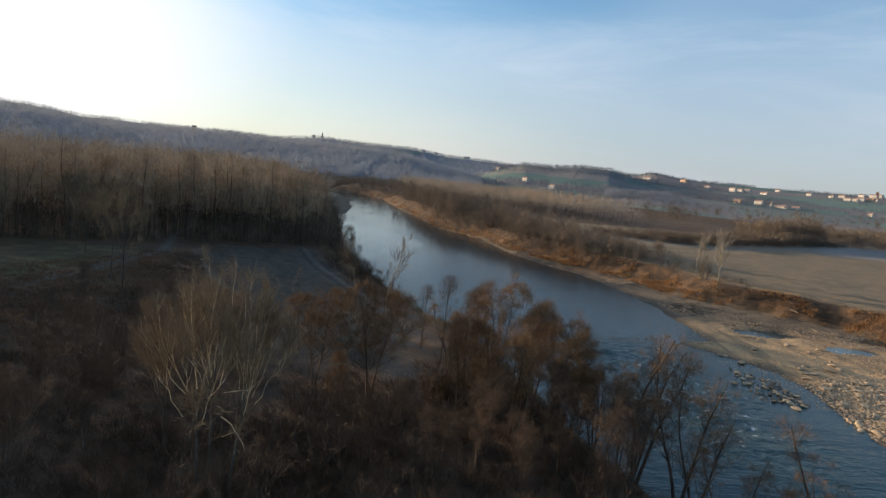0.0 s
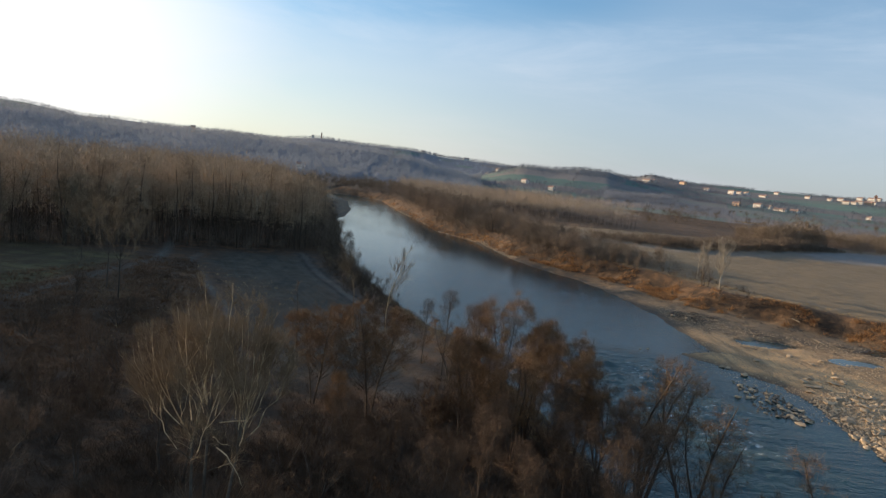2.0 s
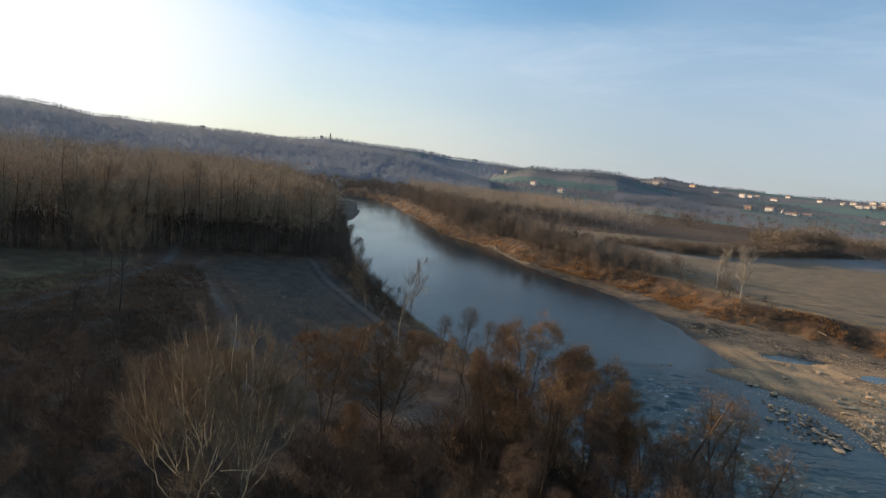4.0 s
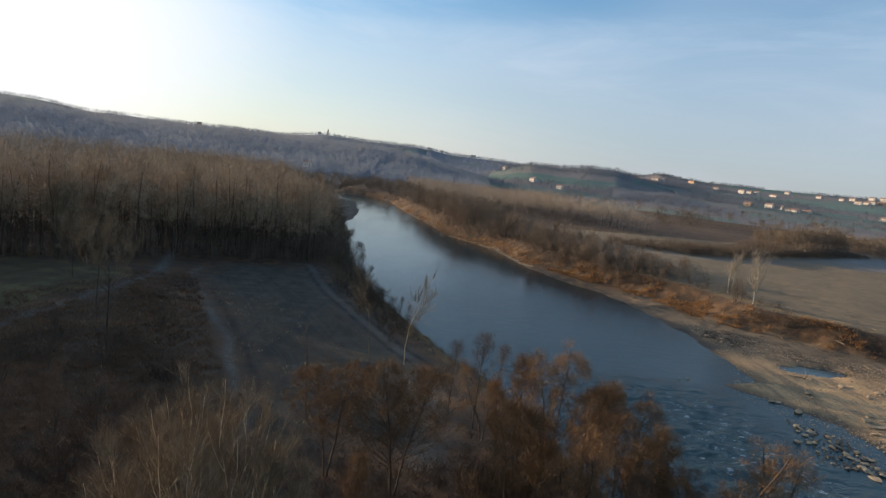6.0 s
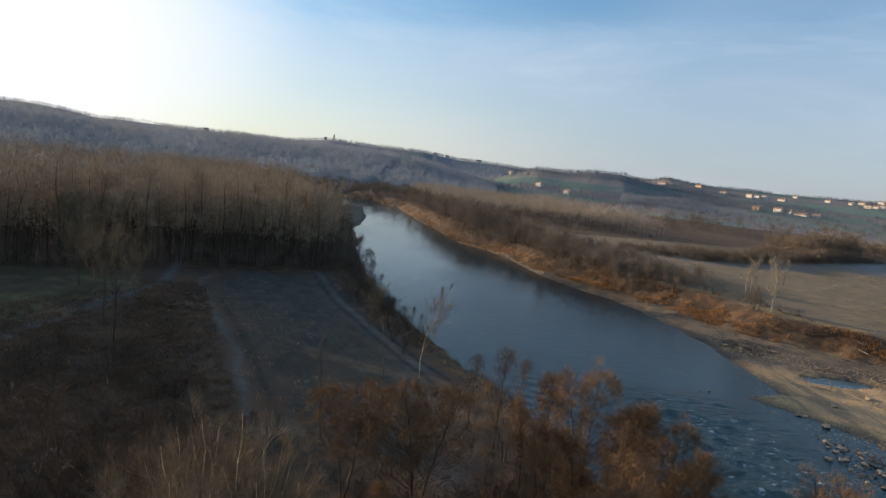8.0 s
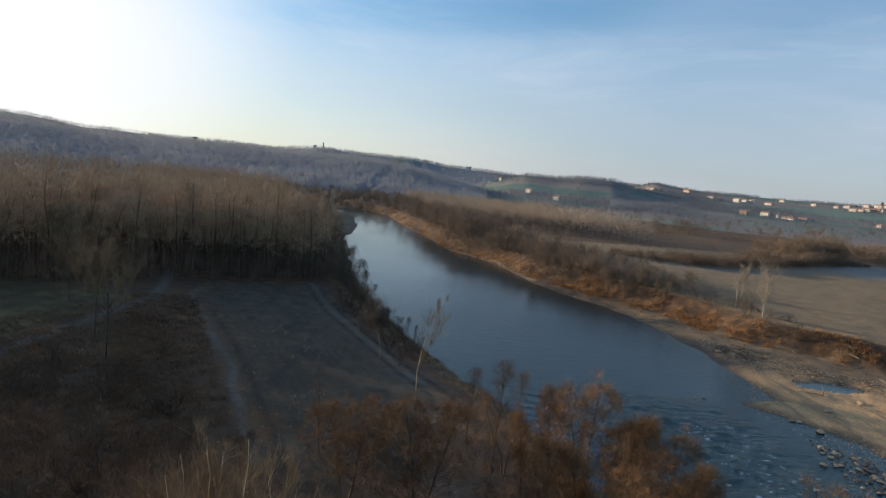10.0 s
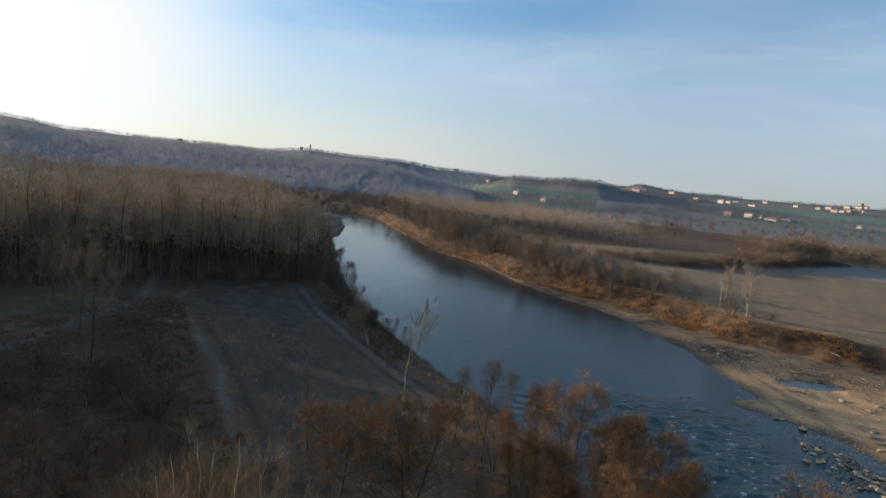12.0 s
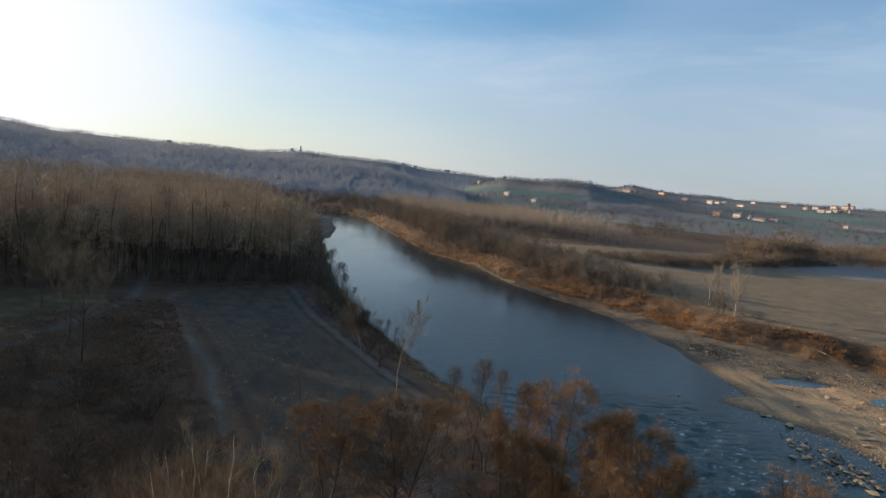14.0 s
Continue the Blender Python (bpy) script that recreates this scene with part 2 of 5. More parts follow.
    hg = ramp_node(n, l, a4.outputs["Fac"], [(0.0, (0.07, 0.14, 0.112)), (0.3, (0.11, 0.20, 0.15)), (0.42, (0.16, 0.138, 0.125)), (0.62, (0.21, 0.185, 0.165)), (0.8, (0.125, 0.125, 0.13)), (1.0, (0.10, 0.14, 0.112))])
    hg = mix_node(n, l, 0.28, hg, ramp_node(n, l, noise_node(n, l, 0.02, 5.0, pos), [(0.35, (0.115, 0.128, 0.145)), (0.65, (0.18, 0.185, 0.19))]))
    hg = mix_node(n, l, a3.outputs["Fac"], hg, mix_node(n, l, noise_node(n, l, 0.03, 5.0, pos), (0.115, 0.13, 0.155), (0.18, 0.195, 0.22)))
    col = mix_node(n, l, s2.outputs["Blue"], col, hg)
    # wet margin along the water
    sz = n.new("ShaderNodeSeparateXYZ")
    l.new(pos, sz.inputs["Vector"])
    wet = n.new("ShaderNodeMapRange")
    for key, value in (("From Min", 0.08), ("From Max", 0.42), ("To Min", 0.85), ("To Max", 0.0)):
        wet.inputs[key].default_value = value
    l.new(math_node(n, l, "ADD", sz.outputs["Z"], math_node(n, l, "MULTIPLY", mid, 0.14)), wet.inputs["Value"])
    col = mix_node(n, l, math_node(n, l, "MULTIPLY", wet.outputs["Result"], s1.outputs["Red"]), col, mix_node(n, l, fine, (0.062, 0.054, 0.044), (0.12, 0.102, 0.082)))
    l.new(col, b.inputs["Base Color"])
    h = math_node(n, l, "ADD", math_node(n, l, "MULTIPLY", mid, 0.5), math_node(n, l, "MULTIPLY", fine, 0.2))
    h = math_node(n, l, "ADD", h, math_node(n, l, "MULTIPLY", stone, 0.12))
    bump_node(n, l, h, b, 0.9, 0.35)
    return m


def water_material():
    m, n, l, b = material("river_water", 0.06)
    b.inputs["IOR"].default_value = 1.33
    b.inputs["Specular IOR Level"].default_value = 0.5
    pos = n.new("ShaderNodeNewGeometry").outputs["Position"]
    a = n.new("ShaderNodeAttribute")
    a.attribute_name = "foam"
    sp = n.new("ShaderNodeSeparateColor")
    l.new(a.outputs["Color"], sp.inputs["Color"])
    wide = noise_node(n, l, 0.05, 3.0, pos)
    deep = mix_node(n, l, math_node(n, l, 'MULTIPLY', sp.outputs['Green'], 0.8), mix_node(n, l, wide, (0.006, 0.028, 0.035), (0.012, 0.047, 0.053)), (0.045, 0.078, 0.078))
    mp = n.new("ShaderNodeMapping")
    mp.inputs["Rotation"].default_value = (0, 0, radians(-16))
    mp.inputs["Scale"].default_value = (1.0, 0.42, 1.0)
    l.new(pos, mp.inputs["Vector"])
    rip = noise_node(n, l, 1.6, 4.0, mp.outputs["Vector"])
    crest = n.new("ShaderNodeMapping")
    crest.inputs["Rotation"].default_value, crest.inputs["Scale"].default_value = (0, 0, radians(14)), (1.0, 1.7, 1.0)
    l.new(pos, crest.inputs["Vector"])
    rip2 = math_node(n, l, "MULTIPLY_ADD", sp.outputs["Red"], 0.16)
    l.new(noise_node(n, l, 0.75, 5.0, crest.outputs["Vector"], 0.68), rip2.node.inputs[2])
    froth = math_node(n, l, "MULTIPLY", sp.outputs["Red"], ramp_node(n, l, rip2, [(0.725, (0, 0, 0)), (0.85, (0.75, 0.75, 0.75))]))
    col = mix_node(n, l, froth, deep, (0.75, 0.78, 0.78))
    l.new(col, b.inputs["Base Color"])
    r = math_node(n, l, "MULTIPLY_ADD", froth, 0.5)
    r.node.inputs[2].default_value = 0.10
    l.new(r, b.inputs["Roughness"])
    chop = noise_node(n, l, 3.4, 3.0, pos)
    cat = n.new("ShaderNodeMapping")
    cat.inputs["Scale"].default_value = (0.5, 1.6, 1.0)
    l.new(pos, cat.inputs["Vector"])
    swell = noise_node(n, l, 0.55, 5.0, cat.outputs["Vector"], 0.6)
    h = math_node(n, l, "ADD", math_node(n, l, "MULTIPLY", rip, 0.5), math_node(n, l, "MULTIPLY", chop, 0.45))
    h = math_node(n, l, "ADD", h, math_node(n, l, "MULTIPLY", swell, 1.6))
    amp = math_node(n, l, "MULTIPLY_ADD", sp.outputs["Green"], 2.0)
    patch = ramp_node(n, l, noise_node(n, l, 0.07, 4.0, mp.outputs["Vector"]), [(0.42, (0.06, 0.06, 0.06)), (0.62, (0.2, 0.2, 0.2))])
    near_chop = math_node(n, l, "MULTIPLY_ADD", sp.outputs["Blue"], 0.5)
    l.new(patch, near_chop.node.inputs[2])
    l.new(near_chop, amp.node.inputs[2])
    h = math_node(n, l, "MULTIPLY", h, amp)
    bump_node(n, l, h, b, 0.5, 0.25)
    return m


def stone_material(name, a, c):
    m, n, l, b = material(name, 0.85)
    pos = n.new("ShaderNodeNewGeometry").outputs["Position"]
    f = noise_node(n, l, 3.0, 6.0, pos)
    col = mix_node(n, l, f, a, c)
    hsv = n.new("ShaderNodeHueSaturation")
    l.new(col, hsv.inputs["Color"])
    rnd = n.new("ShaderNodeNewGeometry").outputs["Random Per Island"]
    v = math_node(n, l, "MULTIPLY_ADD", math_node(n, l, "ADD", rnd, n.new("ShaderNodeObjectInfo").outputs["Random"]), 0.38)
    v.node.inputs[2].default_value = 0.6
    l.new(v, hsv.inputs["Value"])
    l.new(hsv.outputs["Color"], b.inputs["Base Color"])
    bump_node(n, l, noise_node(n, l, 12.0, 4.0, pos), b, 0.5, 0.05)
    return m


def plain(name, a, c, scale, rough=0.8):
    m, n, l, b = material(name, rough)
    pos = n.new("ShaderNodeNewGeometry").outputs["Position"]
    l.new(mix_node(n, l, noise_node(n, l, scale, 5.0, pos), a, c), b.inputs["Base Color"])
    return m


M_GROUND, M_WATER = ground_material(), water_material()
M_STONE = stone_material("river_stone", (0.215, 0.158, 0.10), (0.47, 0.365, 0.24))
M_WETSTONE = stone_material("wet_stone", (0.055, 0.047, 0.038), (0.17, 0.145, 0.11))
M_PLASTER = plain("cream_plaster", (0.55, 0.51, 0.45), (0.70, 0.66, 0.59), 0.4)
M_OCHRE = plain("ochre_plaster", (0.50, 0.34, 0.22), (0.62, 0.45, 0.30), 0.4)
M_ROOF = plain("terracotta_roof", (0.22, 0.145, 0.115), (0.33, 0.225, 0.18), 0.8)
M_BRICK = plain("old_brickwork", (0.30, 0.16, 0.11), (0.42, 0.24, 0.16), 0.8)
M_DOOR = plain("brown_door", (0.10, 0.06, 0.035), (0.17, 0.10, 0.06), 2.0, 0.6)
M_PANE = plain("dark_pane", (0.02, 0.022, 0.025), (0.04, 0.042, 0.045), 1.0, 0.15)


# ---------------------------------------------------------------- mesh helpers
TURN = np.random.default_rng(3).normal(0, 1, (997, 3))


class Geo:
    """Gathers triangles and quads and turns them into one mesh."""

    def __init__(self):
        self.v, self.f3, self.f4, self.n = [], [], [], 0

    def add(self, v, f3=None, f4=None):
        self.v.append(v)
        if f3 is not None:
            self.f3.append(np.asarray(f3) + self.n)
        if f4 is not None:
            self.f4.append(np.asarray(f4) + self.n)
        self.n += len(v)

    def spikes(self, base, tip, r):
        """Slender three-sided twigs from base to tip."""
        d = tip - base
        a = np.cross(d, np.where(np.abs(d[:, 2:3]) > 0.9 * np.linalg.norm(d, axis=1, keepdims=True), (1.0, 0, 0), (0, 0, 1.0)))
        a /= np.linalg.norm(a, axis=1, keepdims=True) + 1e-9
        b = np.cross(d, a)
        b /= np.linalg.norm(b, axis=1, keepdims=True) + 1e-9
        r = np.broadcast_to(np.asarray(r, float), (len(base),))[:, None]
        v = np.stack([base + r * a, base + r * (-0.5 * a + 0.87 * b), base + r * (-0.5 * a - 0.87 * b), tip], 1).reshape(-1, 3)
        i = np.arange(len(base))[:, None] * 4
        f = np.concatenate([i + (0, 1, 3), i + (1, 2, 3), i + (2, 0, 3)], 0)
        self.add(v, f3=f)

    def slivers(self, base, tip, r):
        """The finest twigs, far off: one slim triangle each, turned at random."""
        d = tip - base
        a = np.cross(d, TURN[np.arange(len(d)) % len(TURN)])
        a /= np.linalg.norm(a, axis=1, keepdims=True) + 1e-9
        v = np.stack([base + r * a, base - r * a, tip], 1).reshape(-1, 3)
        self.add(v, f3=np.arange(len(d))[:, None] * 3 + (0, 1, 2))

    def tube(self, pts, radii, k=5):
        pts = np.asarray(pts, float)
        t = np.gradient(pts, axis=0)
        t /= np.linalg.norm(t, axis=1, keepdims=True) + 1e-9
        a = np.cross(t, (0.31, 0.17, 0.02) if abs(t[0, 2]) > 0.8 else (0.0, 0.0, 1.0))
        a /= np.linalg.norm(a, axis=1, keepdims=True) + 1e-9
        b = np.cross(t, a)
        w = np.linspace(0, 2 * np.pi, k, endpoint=False)
        ring = a[:, None] * np.cos(w)[None, :, None] + b[:, None] * np.sin(w)[None, :, None]
        v = (pts[:, None] + ring * np.asarray(radii)[:, None, None]).reshape(-1, 3)
        n = len(pts)
        i, j = np.meshgrid(np.arange(n - 1), np.arange(k), indexing="ij")
        q = np.stack([i * k + j, i * k + (j + 1) % k, (i + 1) * k + (j + 1) % k, (i + 1) * k + j], -1).reshape(-1, 4)
        self.add(v, f4=q)

    def mesh(self, name, mat, smooth=False):
        me = bpy.data.meshes.new(name)
        v = np.concatenate(self.v).astype(np.float32)
        f3 = np.concatenate(self.f3).astype(np.int32) if self.f3 else np.zeros((0, 3), np.int32)
        f4 = np.concatenate(self.f4).astype(np.int32) if self.f4 else np.zeros((0, 4), np.int32)
        me.vertices.add(len(v))
        me.vertices.foreach_set("co", v.ravel())
        me.loops.add(f3.size + f4.size)
        me.loops.foreach_set("vertex_index", np.concatenate([f3.ravel(), f4.ravel()]))
        me.polygons.add(len(f3) + len(f4))
        start = np.concatenate([np.arange(len(f3)) * 3, f3.size + np.arange(len(f4)) * 4]).astype(np.int32)
        me.polygons.foreach_set("loop_start", start)
        me.materials.append(mat)
        me.update(calc_edges=True)
        me.polygons.foreach_set("use_smooth", np.full(len(f3) + len(f4), smooth))
        return me


def thing(name, label, category, group="", at=(0, 0, 0)):
    ob = new(name)
    ob.empty_display_size = 0.3
    ob.location = at
    return tagged(ob, label, category, group)


def part(name, geo, mat, parent, label="", smooth=False):
    ob = new(name, geo.mesh(name, mat, smooth) if isinstance(geo, Geo) else geo)
    ob.parent = parent
    return tagged(ob, label)


def box_geo(g, x0, x1, y0, y1, z0, z1):
    v = np.array([(x, y, z) for z in (z0, z1) for y in (y0, y1) for x in (x0, x1)], float)
    g.add(v, f4=[(0, 2, 3, 1), (4, 5, 7, 6), (0, 1, 5, 4), (2, 6, 7, 3), (0, 4, 6, 2), (1, 3, 7, 5)])
    return g


def step(x):
    x = np.clip(x, 0, 1)
    return x * x * (3 - 2 * x)


LATTICE = np.random.default_rng(77).uniform(-1, 1, (256, 256))


def wave(x, y, size, seed=0):
    """Smooth random relief, about -1 to 1, with features of that size in metres."""
    x, y = np.asarray(x, float), np.asarray(y, float)
    total = 0.0
    for k, share in ((1.0, 0.7), (2.1, 0.35), (4.3, 0.18)):
        c, s = math.cos(seed + k), math.sin(seed + k)
        u, v = (x * c - y * s) * k / size + seed * 7.3, (x * s + y * c) * k / size + seed * 3.1
        i, j = np.floor(u), np.floor(v)
        a, b = u - i, v - j
        a, b = a * a * (3 - 2 * a), b * b * (3 - 2 * b)
        i, j = i.astype(np.int64) % 256, j.astype(np.int64) % 256
        i1, j1 = (i + 1) % 256, (j + 1) % 256
        total = total + share * ((LATTICE[i, j] * (1 - a) + LATTICE[i1, j] * a) * (1 - b) + (LATTICE[i, j1] * (1 - a) + LATTICE[i1, j1] * a) * b)
    return total * 1.4


# ---------------------------------------------------------------- the lie of the land
LEFT_Y = (-200, 0, 24, 34, 42, 52, 62, 70, 76, 79, 86, 92, 99, 109, 125, 150, 170, 198, 228, 237, 275, 341, 352, 376, 381, 392, 398)
LEFT_X = (40, 25, 21, 19, 15.5, 12.5, 9, 6, 3, 0.8, -1.8, -4.2, -7.8, -12.2, -18, -24.5, -28.5, -33, -41, -39, -42, -54.7, -67, -75, -300, -300, -80)
RIGHT_Y = (-200, 0, 40, 52, 58, 62, 65, 72, 77, 83, 84.5, 90, 100, 110, 119, 130, 138, 148, 170, 194, 217, 254, 299, 368, 385, 394, 398)
RIGHT_X = (66, 48, 45.5, 45, 46.2, 47.3, 48.0, 46.2, 42.4, 37.6, 43.5, 44, 44.3, 43.8, 42.2, 40.3, 36.5, 30, 21, 15, 0.6, -9, -21.6, -37, -53, -64, -80)
BEACH_Y = (-50, 40, 80, 100, 110, 117, 141, 170, 220, 400)
BEACH_W = (45, 45, 38, 30, 18, 10, 7, 2, 1, 1)
# ridges: heading in degrees, height in metres, at their distance from the start
RIDGES = [
    (950, 330, 260, (-60, -36, -32, -28, -24, -20, -13, -9, -6, -3.3, -0.4, 2.5, 6), (46, 44, 37, 37, 39, 39, 39, 41, 38, 31, 20, 11, 0)),
    (2000, 600, 500, (-60, -36, -32, -30, -16.4, -14.3, -12.5, -11, -8, -3.4, 0, 5, 9, 14), (84, 84, 68, 70, 68, 80, 88, 86, 79, 80, 66, 59, 52, 30)),
    (1200, 380, 320, (2, 4, 6.3, 8, 10.7, 13.5, 16.2, 17.8, 20, 24, 29), (0, 20, 37, 46, 46, 50.5, 49.5, 40.5, 33, 24, 8)),
    (1800, 900, 500, (9, 14, 17, 19, 20, 21.4, 24, 28.7, 33, 39.5, 60), (20, 50, 58, 61, 69, 65, 58, 55, 56, 58, 58)),
]


def lie(x, y):
    """Ground height, with the shares of gravel, field, track, terrace, meadow and hill."""
    x, y = np.asarray(x, float), np.asarray(y, float)
    xl, xr = np.interp(y, LEFT_Y, LEFT_X), np.interp(y, RIGHT_Y, RIGHT_X)
    far = y > 398
    xl, xr = np.where(far, -80.0, xl), np.where(far, -80.0, xr)
    jit = 0.8 * wave(x, y, 9, 3) + 0.35 * wave(x, y, 3, 4)
    dl, dr = (xl - x) + jit, (x - xr) + jit
    left, right = (dl > 0) & (x < (xl + xr) / 2), (dr > 0) & (x >= (xl + xr) / 2)
    top_l = 4.5 - 1.4 * step((y - 55) / 60) + 0.25 * wave(x, y, 30, 5) + 0.08 * wave(x, y, 5, 6)
    spit = step((y - 230) / 8) * step((352 - y) / 8)
    zl = top_l * step((dl - 9 * spit) / 6.5) ** 0.9 + 0.05 + 0.18 * spit * step(dl / 3)
    bw = np.interp(y, BEACH_Y, BEACH_W)
    zr = 0.05 + 0.35 * step(dr / 4) + 0.5 * step(dr / np.maximum(bw, 4)) + 0.16 * wave(x, y, 11, 7) * step(dr / 5) + 0.05 * wave(x, y, 2.5, 8) * step(dr / 3)
    scrub = step((dr - bw + 2 * wave(x, y, 14, 9)) / 9)
    zr = zr + scrub * (3.5 + 0.15 * wave(x, y, 8, 10))
    deep = -1.0 * step(np.minimum(-dl, -dr) / 3)
    z = np.where(left, zl, np.where(right, zr, deep))
    # hollows that hold water on the bar
    for px, py, rx, ry in PUDDLES:
        z = z - 0.75 * np.exp(-(np.maximum(((x - px) / rx) ** 2 + ((y - py) / ry) ** 2 + 0.8 * wave(x, y, 4, 16) + 0.5 * wave(x, y, 1.5, 26), 0)) ** 2) * (np.hypot(x - px, y - py) < 3 * max(rx, ry))
    r, az = np.hypot(x, y), np.degrees(np.arctan2(x, y))
    hill = np.zeros_like(x)
    for dist, before, after, a, h in RIDGES:
        top = np.interp(az, a, h, left=h[0] if abs(a[0]) >= 60 else 0, right=h[-1] if abs(a[-1]) >= 60 else 0)
        q = np.where(r < dist, (dist - r) / before, (r - dist) / after)
        bump = top * np.exp(-q * q * 1.6)
        hill = np.maximum(hill, bump)
    hill = hill + np.where(np.abs(az) > 60, step((r - 1300) / 900) * 60, 0)
    hill = hill * step((r - 420) / 200) * (1 + 0.05 * wave(x, y, 260, 12))
    z = z + hill
    gravel = np.where(right, (1 - 0.7 * step((y - 120) / 25)) * (1 - step((dr - bw - 1 + 2.5 * step((y - 130) / 30) + 2.5 * wave(x, y, 10, 17) * step((y - 140) / 20)) / 3)), np.where(left, 1 - step((dl - 0.8 - 5.0 * step((y - 205) / 20) - 0.6 * wave(x, y, 12, 13)) / 2), 1.0))
    terrace = np.where(right, step((dr - bw - 8) / 4), 0) * (y < 262 + 0.25 * (x - 60)) * (x < 420)
    # the grazed field between its two tracks
    fx0 = np.interp(y, (20, 50, 70, 89, 100, 110), (-8, -16.5, -26.5, -37, -42.8, -44))
    fx1 = np.interp(y, BANK_TRACK_Y, BANK_TRACK_X)
    inside = step((x - fx0) / 5 + 0.45 * wave(x, y, 4, 14)) * step((fx1 - x) / 2 + 0.3 * wave(x, y, 4, 15)) * step((116 + 0.3 * (x + 28) - y) / 3) * step((y - 44) / 10)
    worn = 0.7 + 0.5 * wave(x, y, 5, 33)
    track = 0.7 * np.exp(-((x - fx0 - 0.2 + 0.7 * wave(x, y, 9, 91)) / 0.5) ** 2) * worn * (y > 38) * (y < 106) + 0.65 * np.exp(-((x - fx1 + 0.3) / 1.7) ** 2) * worn * (y > 44) * (y < 119)
    rut = (np.exp(-((x - fx1 - 0.9) / 0.42) ** 2) + np.exp(-((x - fx1 + 1.3) / 0.42) ** 2)) * (y > 60) * (y < 119) + 0.8 * np.exp(-((x - fx0 - 2.3) / 0.5) ** 2) * (y > 38) * (y < 90)
    px = np.interp(y, (40, 60, 72, 84, 96, 123, 140), (-52, -46, -46.3, -46.3, -46.5, -56, -60))
    track = np.maximum(track, 0.8 * np.exp(-((x - px) / 0.9) ** 2) * (y > 56) * (y < 132)) * left
    meadow = np.where(left, step((px - 1.5 - x) / 3) * step((y - 55) / 8) * step((100 - y) / 8), 0)
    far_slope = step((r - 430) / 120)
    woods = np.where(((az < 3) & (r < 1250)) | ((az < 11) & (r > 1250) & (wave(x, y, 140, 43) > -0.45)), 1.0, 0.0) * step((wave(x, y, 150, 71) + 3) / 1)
    reedy = np.where(right, step((dr - bw + 1) / 3) * step((bw + np.interp(y, (60, 110, 145, 180), (9.5, 9.5, 8, 6)) - dr + 2 * wave(x, y, 9, 36)) / 3) * (0.6 + 0.4 * step(0.62 + 0.9 * wave(x, y, 5, 37))), 0) * (y < 400)
    silty = np.where(right, np.maximum(0.6 * step((dr - 11 + 6 * wave(x, y, 16, 29)) / 8), 0.95 * step((y - 87 + 0.35 * (x - 50) + 6 * wave(x, y, 14, 41)) / 10)), step((y - 205) / 20))
    # ploughed strip at the foot of the hills
    plough = step((x - 150 - 0.1 * (y - 400)) / 8) * step((310 - x) / 10) * step((y - 388) / 6) * step((505 - 0.47 * (x - 209) - y) / 5)
    reedy, far_slope = np.maximum(reedy, 0.85 * plough), far_slope * (1 - plough)
    # frost left lying in the long shade of the far hedges
    hedge_y = np.interp(x, (40, 60, 82, 108, 150, 200, 260, 330, 420), (216, 211, 203, 210, 240, 272, 302, 334, 378))
    frost = np.where(right, step((y - hedge_y + np.interp(x, (60, 135, 170, 210, 420), (16, 20, 40, 52, 60)) + 5 * wave(x, y, 26, 35)) / 9) * step((hedge_y + 6 - y) / 4) * (0.25 * step((x - 45) / 20) + 0.55 * step((x - 140) / 35)), 0)
    return z, gravel, inside * left, np.clip(track, 0, 1), terrace, meadow, far_slope, woods, reedy, silty, np.clip(rut, 0, 1) * left, frost


# the wheel track along the top of the near bank
BANK_TRACK_Y = (20, 46, 56, 64, 70, 75, 81, 97, 117, 130)
BANK_TRACK_X = (-3, -1.8, -1.4, -2.2, -5.8, -8.2, -11.2, -19, -27, -32)
PUDDLES = [(57.0, 93.0, 4.6, 2.4), (75.0, 91.0, 3.6, 1.8), (67, 84, 2.6, 1.2)]


def ground_z(x, y):
    return float(lie(np.array([x]), np.array([y]))[0][0])


